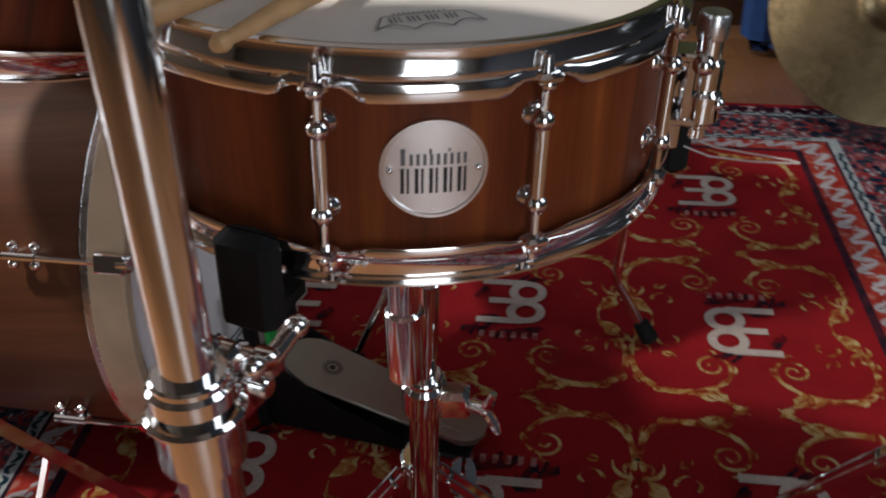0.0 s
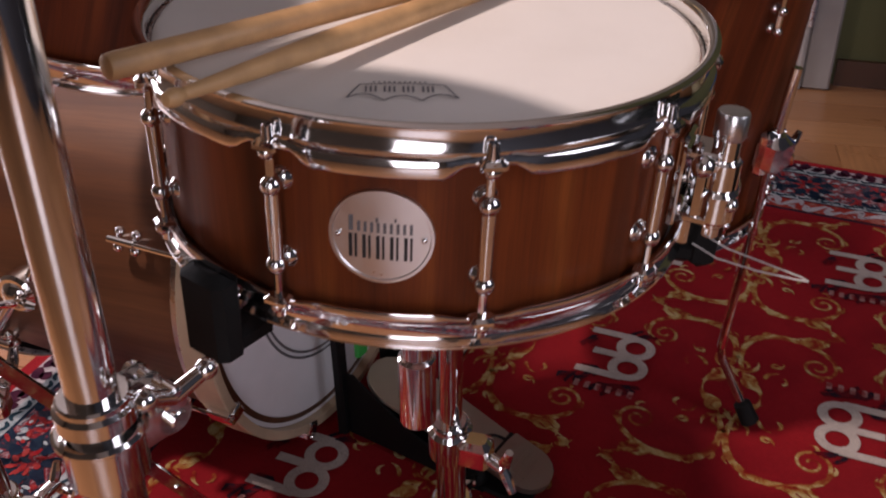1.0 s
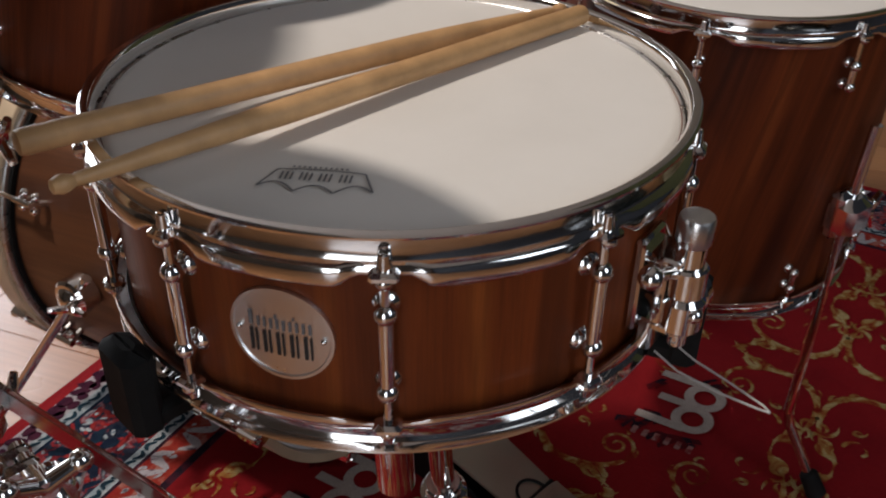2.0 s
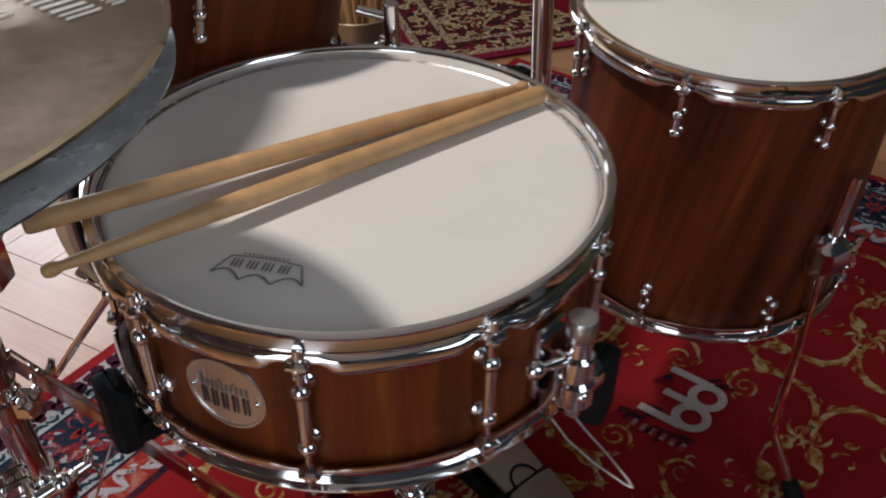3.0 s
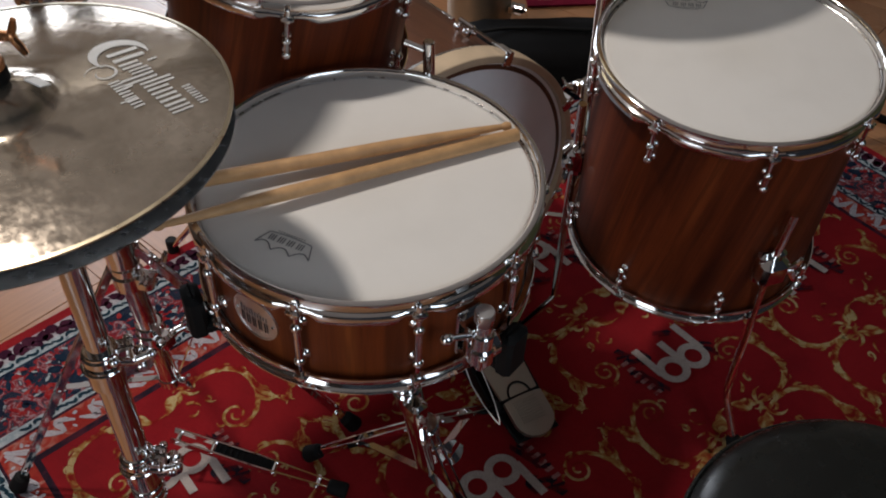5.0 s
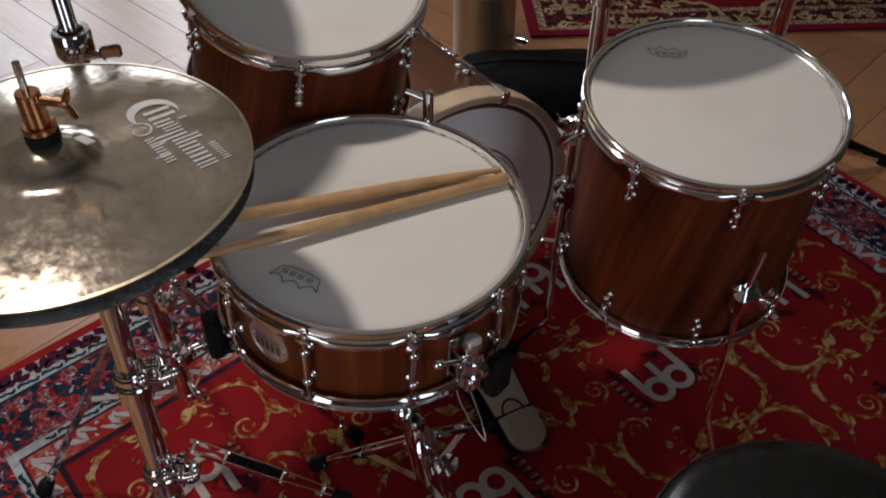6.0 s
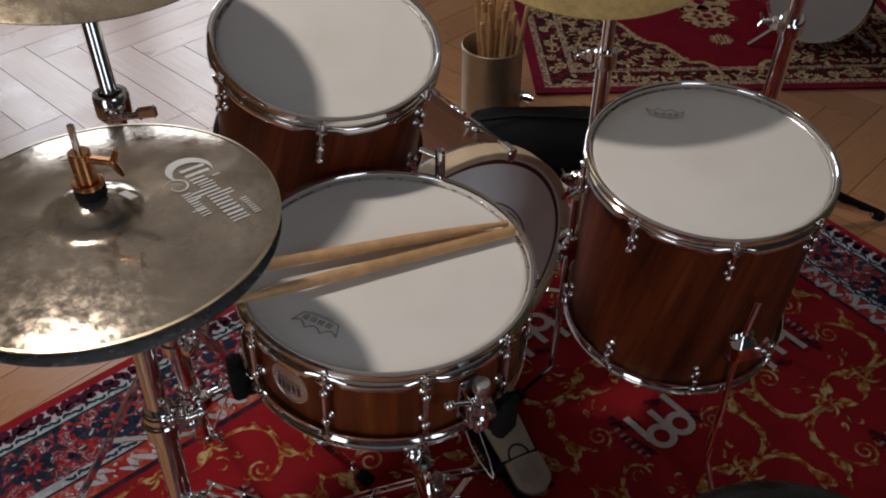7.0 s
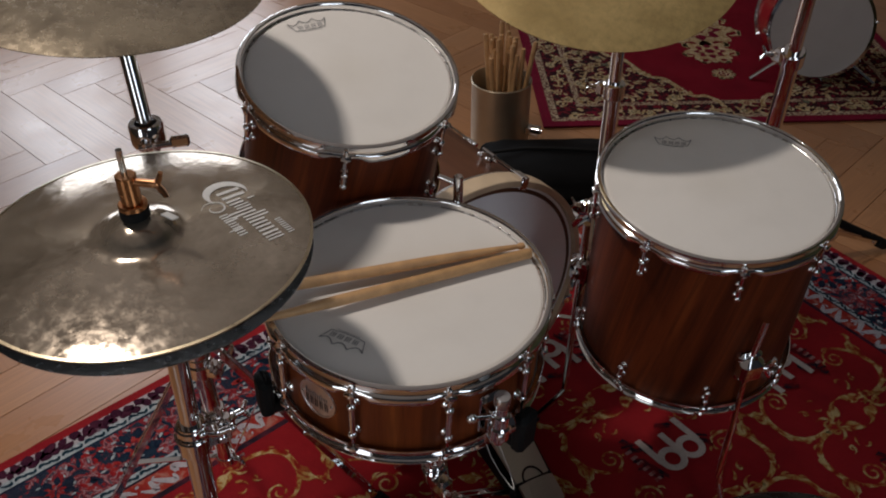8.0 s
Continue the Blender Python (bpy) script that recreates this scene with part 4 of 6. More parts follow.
for bm_, mt, lb in ((GOLDF, "far_gold", "beige woven flowers and leaves"), (REDF, "far_edge", "wine red woven flower hearts"), (BLUEF, "far_blue", "dull green woven leaves")):
    tagged(part("floral_weave", bm_, mt, far, lb), kind="stuff")

# ---- snare drum ----
SN_M = axis_pose((0.0007, 0.6415, 0.7458), (0.0561, -0.0041, 0.9984))
SN_R, SN_D, SN_PH = 0.1862, 0.138, -1.6854
snare = drum("snare_drum", SN_M, SN_R, SN_D, 10, SN_PH, "snare_wood", "walnut snare drum with chrome hoops and white coated head", (-0.0442, -0.0941), True)


def on_shell(a, z, out=0.0):
    """A place on the snare's shell, at an angle in degrees."""
    r = SN_R - 0.0085 + out
    return Vector((r * math.cos(radians(a)), r * math.sin(radians(a)), z))


BA, BZ = -78.2, -0.0695
bmx = bmesh.new()
rows = []
for rr in (0.0290, 0.0286, 0.0268, 0.0264, 0.018, 0.009, 0.001):
    out = 0.0026 if rr > 0.0265 and rr < 0.0288 else (0.0004 if rr > 0.0288 else 0.0018)
    row = []
    for i in range(48):
        a = 2 * math.pi * i / 48
        row.append(bmx.verts.new(on_shell(BA + math.degrees(rr * math.cos(a) / (SN_R - 0.0085)), BZ + rr * math.sin(a), out)))
    rows.append(row)
for p, q in zip(rows, rows[1:]):
    for i in range(48):
        bmx.faces.new((p[i], p[(i + 1) % 48], q[(i + 1) % 48], q[i]))
bmx.faces.new(rows[-1])
badge = part("badge", bmx, "badge", snare, "round brushed metal badge with black writing bars", 0.9)


def on_badge(u, v):
    return on_shell(BA + math.degrees(u / (SN_R - 0.0085)), BZ + v, 0.0023)


bmx = bmesh.new()
for i in range(5):
    u = -0.0186 + i * 0.0075
    bars_of_writing(bmx, [(u, u + 0.0042, -0.0136, 0.0012, 1), (u + 0.0036, u + 0.0064, -0.0136, 0.0012, 1)], on_badge)
tagged(part("writing", bmx, "ink", badge), kind="stuff")
bmx = bmesh.new()
bars_of_writing(bmx, [(-0.0186, -0.0136, 0.0030, 0.0124, 1), (-0.0136, 0.0180, 0.0030, 0.0094, 9), (-0.0034, -0.0006, 0.0094, 0.0124, 1), (0.0066, 0.0090, 0.0104, 0.0124, 1)], on_badge)
tagged(part("writing", bmx, "grey_ink", badge), kind="stuff")
for s in (-1, 1):
    c = on_badge(s * 0.0232, 0.0)
    part("screw", ball(bmesh.new(), c, 0.0018, 10), "chrome", badge)

bmx = crown_mark(bmesh.new(), (0.0292, -0.1255), 0.0285, radians(202), -0.0064)
part("maker_mark", bmx, "grey_ink", snare)

# throw-off
TA = -6.6
bmx = bmesh.new()
block(bmx, (-0.004, 0, -0.004), (0.006, 0.030, 0.062), None, 0.002)
block(bmx, (0.008, 0, 0.017), (0.022, 0.026, 0.006), None, 0.0015)
block(bmx, (0.008, 0, -0.027), (0.022, 0.026, 0.006), None, 0.0015)
block(bmx, (0.010, -0.011, -0.005), (0.006, 0.004, 0.040), None, 0.001)
strainer = part("throw_off", bmx, "chrome", snare)
strainer.matrix_basis = pose(0, 0, 0, 0, 0, TA) @ Matrix.Translation((SN_R - 0.0015, 0, -0.074))
bmx = bmesh.new()
tube(bmx, (0.020, 0, -0.034), (0.020, 0, 0.030), 0.0085, seg=22, bevel=0.0015)
tube(bmx, (0.020, 0, -0.030), (0.020, 0, -0.006), 0.0132, seg=28, bevel=0.003)
tube(bmx, (0.020, 0, -0.006), (0.020, 0, 0.014), 0.0115, seg=28, bevel=0.0015)
tube(bmx, (0.016, 0.006, -0.013), (0.016, 0.019, -0.013), 0.0165, seg=28, bevel=0.003)
ball(bmx, (0.030, -0.006, -0.014), 0.0052)
part("barrel", bmx, "chrome", strainer)
bmx = bmesh.new()
k = 40
prof = [(0.0075, 0.027), (0.0095, 0.028), (0.0102, 0.0295), (0.0102, 0.0432), (0.0094, 0.0450), (0.003, 0.0455)]
capped(bmx, prof, k)
for i, v in enumerate(bmx.verts):
    if 0.0093 < math.hypot(v.co.x, v.co.y) and (i // len(prof)) % 2:
        v.co.x, v.co.y = v.co.x * 0.972, v.co.y * 0.972
    v.co.x += 0.020
part("knob", bmx, "chrome_dull", strainer, "knurled steel knob")
bmx = bmesh.new()
sweep(bmx, [(0.016, -0.006, 0.010), (0.0150, -0.024, 0.018), (0.0140, -0.036, 0.0225)], [0.0046, 0.0036, 0.0032], 12)
ball(bmx, (0.0135, -0.0395, 0.024), 0.0070)
part("lever", bmx, "chrome", strainer)
bmx = bmesh.new()
for s in (-1, 1):
    sweep(bmx, [(0.016, s * 0.0075, -0.044), (0.034, s * 0.0078, -0.047), (0.060, s * 0.0060, -0.045), (0.084, s * 0.0022, -0.042), (0.090, 0.0, -0.0415)], 0.00055, 6)
cord = part("snare_cord", bmx, "cord", strainer, "thin clear cord tails sticking out of the clamp")
cord.matrix_basis = pose(0, 0, 0, 0, 0, -17)
bmx = bmesh.new()
block(bmx, (0.004, 0, -0.038), (0.010, 0.022, 0.022), None, 0.0025)
tube(bmx, (0.021, 0, -0.042), (0.021, 0, -0.028), 0.0055, seg=14, bevel=0.001)
part("clamp", bmx, "chrome", strainer)
butt = part("butt_plate", block(bmesh.new(), (0, 0, 0), (0.012, 0.032, 0.038), None, 0.003), "chrome", snare)
butt.matrix_basis = pose(0, 0, 0, 0, 0, TA + 180) @ Matrix.Translation((SN_R - 0.002, 0, -0.095))
bmx = bmesh.new()
for i in range(10):
    o = (i - 4.5) * 0.0045
    tube(bmx, (-SN_R + 0.02, o, -SN_D + 0.0058), (SN_R - 0.02, o, -SN_D + 0.0058), 0.0009, seg=6)
wires = part("snare_wires", bmx, "chrome_dull", snare)
wires.matrix_basis = pose(0, 0, 0, 0, 0, TA)

# ---- floor tom ----
FT_M = axis_pose((0.0905, 1.2065, 0.7030), (0.0792, -0.0714, 0.9943))
FT_D, FT_PH = 0.36, -1.50
tom3 = drum("floor_tom", FT_M, 0.190, FT_D, 8, FT_PH, "drum_wood", "walnut floor tom with chrome hoops and white head", (-0.051, -0.322), False)
part("maker_mark", crown_mark(bmesh.new(), (-0.1165, 0.0345), 0.029, radians(40), -0.0064), "grey_ink", tom3)
FTI = FT_M.inverted()


def tom_leg(turn, top, grip, bend, foot):
    """A bracket with its bent leg through four places in the room, turned about the drum's axis."""
    spin = pose(0, 0, 0, 0, 0, turn)
    top, grip, bend, foot = (spin @ (FTI @ Vector(p)) for p in (top, grip, bend, foot))
    low = FT_M @ foot
    low.z = 0.022
    foot = FTI @ low
    top, grip, bend = (Vector((p.x * k, p.y * k, p.z)) for p, k in ((p, max(1.0, 0.1945 / math.hypot(p.x, p.y))) for p in (top, grip, bend)))
    an = math.degrees(math.atan2(grip.y, grip.x))
    m = pose(0, 0, 0, 0, 0, an)
    rs = 0.190 - 0.0085
    rg = Vector((grip.x, grip.y)).length
    br = part("leg_bracket", block(bmesh.new(), (rs + 0.008, 0, grip.z), (0.018, 0.042, 0.060), None, 0.006), "chrome", tom3)
    br.matrix_basis = m
    bm = bmesh.new()
    block(bm, (rg, 0, grip.z), (0.038, 0.042, 0.048), None, 0.009)
    block(bm, ((rs + rg) / 2, 0, grip.z), (rg - rs, 0.020, 0.028), None, 0.003)
    part("clamp", bm, "chrome", br)
    part("wing_bolt", wing_nut(bmesh.new(), (rg + 0.004, 0.012, grip.z - 0.004), (0.3, 1, 0), 0.018), "chrome", br)
    d = (foot - bend).normalized()
    leg = part("leg", sweep(bmesh.new(), [top, grip, grip.lerp(bend, 0.5), bend + (grip - bend).normalized() * 0.012, bend + d * 0.010, foot - d * 0.015], 0.0062, 14), "chrome", tom3)
    part("rubber_foot", tube(bmesh.new(), foot - d * 0.030, foot + d * 0.006, 0.0120, 0.0135, 18, 0.003), "rubber", leg)


for turn in (0.0, 120.0, 240.0):
    tom_leg(turn, (0.258, 1.139, 0.555), (0.2365, 1.147, 0.450), (0.2284, 1.1846, 0.1156), (0.283, 1.166, 0.022))

# ---- rack tom ----
TM_M = axis_pose((-0.291, 0.777, 0.8954), (0.2697, -0.0398, 0.9621))
tom = drum("rack_tom", TM_M, 0.1615, 0.225, 6, -0.66, "drum_wood", "walnut rack tom with chrome hoops and white head", (-0.055, -0.170), False)
part("maker_mark", crown_mark(bmesh.new(), (-0.122, 0.012), 0.029, radians(78), -0.0064), "grey_ink", tom)

# ---- bass drum ----
BN = Vector((1.0, -0.110, -0.010)).normalized()
BC = Vector((-0.280, 1.034, 0.301))
BR, BD = 0.277, 0.475
BU = (Vector((0, 0, 1)) - BN * BN.z).normalized()
BM = Matrix.Translation(BC) @ Matrix((BU, BN.cross(BU), BN)).transposed().to_4x4()
bass = thing("bass_drum", BM, "walnut bass drum with maple hoops and smooth white head", "drum")
bmx = bmesh.new()
lathe(bmx, [(BR - 0.020, -0.012), (BR - 0.020, -BD + 0.012), (BR - 0.028, -BD + 0.010), (BR - 0.028, -0.010)], 128, None, True)
part("shell", bmx, "bass_wood", bass)
for z0, s in ((0.0, -1), (-BD, 1)):
    bmx = bmesh.new()
    prof = [(BR - 0.013, 0), (BR - 0.0015, 0), (BR, s * 0.0015), (BR, s * 0.0385), (BR - 0.0015, s * 0.040), (BR - 0.013, s * 0.040)]
    lathe(bmx, [(r, z0 + z) for r, z in (prof if s < 0 else reversed(prof))], 128, None, True)
    part("hoop", bmx, "maple", bass, "natural maple hoop")
    bmx = bmesh.new()
    prof = [(BR - 0.019, s * 0.040), (BR - 0.006, s * 0.040), (BR - 0.0045, s * 0.042), (BR - 0.0045, s * 0.049), (BR - 0.006, s * 0.051), (BR - 0.019, s * 0.051)]
    lathe(bmx, [(r, z0 + z) for r, z in (prof if s < 0 else reversed(prof))], 128, None, True)
    part("flesh_hoop", bmx, "chrome_dull", bass, "steel flesh hoop")
    bmx = bmesh.new()
    prof = [(BR - 0.0195, s * 0.051), (BR - 0.0125, s * 0.051), (BR - 0.0125, s * 0.056), (BR - 0.0195, s * 0.056)]
    lathe(bmx, [(r, z0 + z) for r, z in (prof if s < 0 else reversed(prof))], 128, None, True)
    part("collar", bmx, "rubber", bass, "black collar of the head")
    part("head", skin_disc(BR - 0.014, z0 + s * 0.012, 0.0005), "smooth_skin", bass)
bmx = bmesh.new()
for r0 in (0.158, 0.166):
    lathe(bmx, [(r0, -0.0105), (r0 + 0.0035, -0.0105)], 96)
part("damping_ring", bmx, "grey_ink", bass)
src = None
for k in range(8):
    a = -22.5 + 45 * k
    bm = bmesh.new()
    block(bm, (BR + 0.004, 0, -0.012), (0.010, 0.020, 0.034), None, 0.002)
    block(bm, (BR - 0.006, 0, 0.004), (0.020, 0.018, 0.006), None, 0.002)
    tube(bm, (BR + 0.006, 0, -0.020), (BR + 0.006, 0, -0.104), 0.0028, seg=8)
    tube(bm, (BR + 0.006, 0, -0.004), (BR + 0.006, 0, 0.008), 0.0045, seg=10)
    for z in (-0.098, -0.122):
        for s in (-1, 1):
            ball(bm, (BR - 0.004, s * 0.009, z), 0.0062, 10)
        tube(bm, (BR - 0.022, 0, z), (BR + 0.004, 0, z), 0.0045, seg=8)
    tube(bm, (BR + 0.006, 0, -0.128), (BR + 0.006, 0, -0.092), 0.0044, seg=10)
    if src is None:
        src = part("claw_and_lug", bm, "chrome", bass)
        src.matrix_basis = pose(0, 0, 0, 0, 0, a)
    else:
        bm.free()
        share("claw_and_lug", src, pose(0, 0, 0, 0, 0, a), bass)
    share("claw_and_lug", src, pose(0, 0, -BD, 0, 0, a) @ pose(0, 0, 0, 180, 0, 0), bass)
BMI = BM.inverted()
for side in (-1, 1):
    top = Vector((-0.58, BC.y + 0.02 + side * 0.268, 0.315))
    foot = Vector((-0.815, BC.y + side * 0.30, 0.018))
    bm = bmesh.new()
    tube(bm, BMI @ (top + (top - foot) * 0.10), BMI @ foot, 0.0065, seg=12)
    sp = part("spur", bm, "chrome", bass)
    bm = ball(bmesh.new(), BMI @ top, 0.022, 14)
    wing_nut(bm, BMI @ (top + Vector((0.012, side * 0.012, 0.0))), BMI.to_3x3() @ Vector((0.5, side, 0.2)), 0.018)
    tube(bm, BMI @ (top - Vector((0, side * 0.02, 0))), BMI @ (top + Vector((0, side * 0.012, 0))), 0.026, seg=20, bevel=0.004)
    part("spur_bracket", bm, "chrome", sp)
    bm = tube(bmesh.new(), BMI @ (foot + Vector((0, 0, 0.022))), BMI @ (foot - Vector((0, 0, 0.012))), 0.012, seg=14, bevel=0.002)
    part("rubber_foot", bm, "rubber", sp)


# ---- drumsticks ----
def drumstick(butt, tip):
    butt, tip = Vector(butt), Vector(tip)
    m = Matrix.Translation(butt) @ (tip - butt).to_track_quat("Z", "Y").to_matrix().to_4x4()
    ob = thing("drumstick", m, "worn hickory drumstick lying across the snare head", "drumstick", "drumsticks on the snare")
    L = (tip - butt).length
    prof = [(0.0040, 0), (0.0066, 0.0012), (0.0074, 0.004), (0.0074, L * 0.66), (0.0066, L * 0.76), (0.0052, L * 0.87), (0.0036, L - 0.016), (0.0032, L - 0.012)]
    part("shaft", capped(bmesh.new(), prof, 20), "stick", ob)
    part("tip", capped(bmesh.new(), [(0.0030, L - 0.0125), (0.0048, L - 0.008), (0.0050, L - 0.005), (0.0036, L - 0.001), (0.001, L)], 18), "stick", ob)


drumstick((0.0620, 0.8065, 0.7430), (-0.0583, 0.4255, 0.7570))
drumstick((-0.1078, 0.4480, 0.7605), (0.0450, 0.8125, 0.7432))


# ---- cymbals ----
def cymbal_profile(r, bow, bell_r, bell_h):
    """Radii and heights of the upper face, the edge at z = 0."""
    out = [(r, 0.0)]
    for i in range(1, 13):
        q = r - (r - bell_r * 1.15) * i / 12
        out.append((q, bow * (1 - (q / r) ** 2) ** 0.9))
    zb = out[-1][1]
    for i in range(1, 9):
        a = math.pi / 2 * i / 8
        out.append((max(0.006, bell_r * math.cos(a) * 1.0 + 0.0), zb + bell_h * math.sin(a)))
    return out


def cymbal_mesh(r, bow, bell_r, bell_h, under=False):
    p = cymbal_profile(r, bow, bell_r, bell_h)
    q = [(a, b - 0.0011) for a, b in reversed(p)]
    bm = bmesh.new()
    lathe(bm, p + q, 128, None, True)
    if under:
        for v in bm.verts:
            v.co.z = -v.co.z
        bmesh.ops.reverse_faces(bm, faces=bm.faces)
    return bm


def on_cymbal(r, bow, bell_r, bell_h, turn):
    prof = cymbal_profile(r, bow, bell_r, bell_h)
    rs_, zs_ = [a for a, _ in prof][::-1], [b for _, b in prof][::-1]

    def at(u, v):
        p = Matrix.Rotation(turn, 2) @ Vector((u, v))
        return Vector((p.x, p.y, float(np.interp(p.length, rs_, zs_)) + 0.0008))
    return at


def cymbal_print(bm, at, s, u0, v0):
    """A print on a cymbal: a crescent, a tall row of bars and a smaller one below."""
    for i in range(20):
        def edge(k, o):
            a = radians(70 + 225 * k / 20)
            w = 0.0045 * math.sin(math.pi * k / 20) * o
            return at(u0 + s * (0.018 + w) * math.cos(a), v0 + s * (0.018 + w) * math.sin(a))
        bm.faces.new([bm.verts.new(p) for p in (edge(i, -1), edge(i + 1, -1), edge(i + 1, 1.01), edge(i, 1.01))])
    def strokes(rows):
        bars_of_writing(bm, [(u0 + a * s, u0 + b * s, v0 + c * s, v0 + d * s, k) for a, b, c, d, k in rows], at)

    # a heavy row of uneven height, a light one beneath it and a small one above its end
    strokes([(-0.008, 0.010, -0.008, 0.014, 2), (0.010, 0.020, -0.008, 0.006, 2), (0.020, 0.028, -0.006, 0.008, 2), (0.028, 0.038, -0.016, 0.007, 2), (0.038, 0.047, -0.008, 0.014, 2),
             (0.047, 0.057, -0.008, 0.007, 2), (0.057, 0.062, -0.008, 0.007, 1), (0.062, 0.073, -0.008, 0.007, 2), (0.073, 0.081, -0.008, 0.007, 2),
             (0.026, 0.062, -0.024, -0.016, 10), (0.036, 0.040, -0.024, -0.012, 1), (0.050, 0.053, -0.028, -0.016, 1), (0.056, 0.080, 0.012, 0.018, 8), (0.014, 0.018, 0.011, 0.018, 1)])
    for i in range(18):
        def loop(k, o):
            a = radians(-150 + 400 * k / 18)
            q = 0.004 + 0.008 * k / 18 + 0.0009 * o * math.sin(math.pi * (k + 0.5) / 19)
            return at(u0 + s * (0.014 + q * math.cos(a)), v0 + s * (-0.020 + q * math.sin(a)))
        bm.faces.new([bm.verts.new(p) for p in (loop(i, -1), loop(i + 1, -1), loop(i + 1, 1), loop(i, 1))])
    return bm


HH_N = Vector((0.008, -0.021, 0.9995)).normalized()
HH_C = Vector((-0.0673, 0.3386, 0.9208))
HH_M = axis_pose(HH_C, HH_N)
HH_A = (0.178, 0.013, 0.040, 0.020)
hats = thing("hi_hat_cymbals", HH_M, "pair of dark hammered bronze hi-hat cymbals with white print", "cymbal")
topc = part("top_cymbal", cymbal_mesh(*HH_A), "hat_bronze", hats)
lowc = part("bottom_cymbal", cymbal_mesh(*HH_A, under=True), "window_tint_bronze", hats)
lowc.location.z = -0.019
bmx = lathe(bmesh.new(), [(0.1795, -0.0010), (0.1795, 0.0006), (0.1765, 0.0012), (0.1765, -0.0010)], 128, None, True)
part("lathed_edge", bmx, "hat_edge", topc)
part("print", cymbal_print(bmesh.new(), on_cymbal(*HH_A, 0.0), 1.25, -0.003, 0.106), "white_ink", topc)
part("sticker", block(bmesh.new(), (0.018, 0.0285, 0.0292), (0.014, 0.014, 0.0012), pose(0, 0, 0, -26, 16, 28)), "white_ink", topc)

# ---- hi-hat stand ----
HD = Vector((0.0216, 0.0100, 1.0)).normalized()
HB = Vector((-0.0705, 0.3415, 0.5))


def hh(z):
    return HB + HD * ((z - 0.5) / HD.z)


hstand = thing("hi_hat_stand", Matrix.Translation(hh(0.0)), "chrome hi-hat stand with wing clamps, tripod legs and pedal", "hi-hat stand")
HO = -hh(0.0)


def rel(p):
    return Vector(p) + HO


part("upper_tube", tube(bmesh.new(), rel(hh(0.61)), rel(hh(0.886)), 0.0125, seg=28, bevel=0.001), "chrome", hstand)
part("lower_tube", tube(bmesh.new(), rel(hh(0.10)), rel(hh(0.625)), 0.0152, seg=28, bevel=0.001), "chrome", hstand)
part("pull_rod", tube(bmesh.new(), rel(hh(0.10)), rel(HH_C + HH_N * 0.114), 0.0034, seg=12), "chrome", hstand)
bmx = bmesh.new()
tube(bmx, rel(hh(0.864)), rel(hh(0.890)), 0.017, seg=20, bevel=0.002)
tube(bmx, rel(hh(0.876)), rel(HH_C - HH_N * 0.034), 0.021, seg=20, bevel=0.002)
part("cymbal_seat", bmx, "rubber", hstand)
bmx = bmesh.new()
c0 = HH_C + HH_N * 0.033
tube(bmx, rel(c0), rel(c0 + HH_N * 0.012), 0.0155, seg=20, bevel=0.002)
part("felt", bmx, "rubber", hstand)
bmx = bmesh.new()
tube(bmx, rel(c0 + HH_N * 0.012), rel(c0 + HH_N * 0.018), 0.0150, seg=20, bevel=0.001)
tube(bmx, rel(c0 + HH_N * 0.018), rel(c0 + HH_N * 0.052), 0.0108, seg=20, bevel=0.001)
w0 = c0 + HH_N * 0.044
tube(bmx, rel(w0), rel(w0 + Vector((0.022, 0.015, 0.001))), 0.0042, seg=12)
wing_nut(bmx, rel(w0 + Vector((0.020, 0.0135, 0.001))), Vector((0.82, 0.57, 0.05)), 0.0115)
part("clutch", bmx, "copper", hstand, "copper-coloured clutch with wing screw")


def memory_clamp(bm, z, r, wing_dir):
    """A split clamp round a tube: two ears, a cross bolt and a wing lever that stands up."""
    d = Vector(wing_dir).normalized()
    c = rel(hh(z))
    side = d.cross(HD).normalized()
    turn = Matrix((d, side, HD)).transposed().to_4x4()
    for sd in (-1, 1):
        block(bm, c + d * (r + 0.009) + side * sd * 0.0062 - HD * 0.016, (0.026, 0.0080, 0.024), turn, 0.003)
        tube(bm, c + d * (r + 0.020) + side * sd * 0.0022 - HD * 0.016, c + d * (r + 0.020) + side * sd * 0.0102 - HD * 0.016, 0.0120, seg=20, bevel=0.002)
        block(bm, c + d * (r + 0.008) + side * sd * 0.0058 + HD * 0.008, (0.020, 0.0070, 0.013), turn, 0.0025)
    tube(bm, c + d * (r + 0.020) - side * 0.017 - HD * 0.016, c + d * (r + 0.020) + side * 0.015 - HD * 0.016, 0.0056, seg=14, bevel=0.001)
    tube(bm, c + d * (r + 0.013) - side * 0.014 + HD * 0.008, c + d * (r + 0.013) + side * 0.019 + HD * 0.008, 0.0050, seg=14, bevel=0.001)
    w = c + d * (r + 0.013) + side * 0.018 + HD * 0.008
    tube(bm, w - side * 0.003, w + side * 0.009, 0.0072, seg=16, bevel=0.0015)
    for da, ha in ((0.019, 0.008), (-0.016, 0.011)):
        tip = w + side * 0.008 + d * da + HD * ha
        tube(bm, w + side * 0.004, tip, 0.0052, 0.0044, 12, 0.001)
        ball(bm, tip, 0.0060, 12)
    return bm


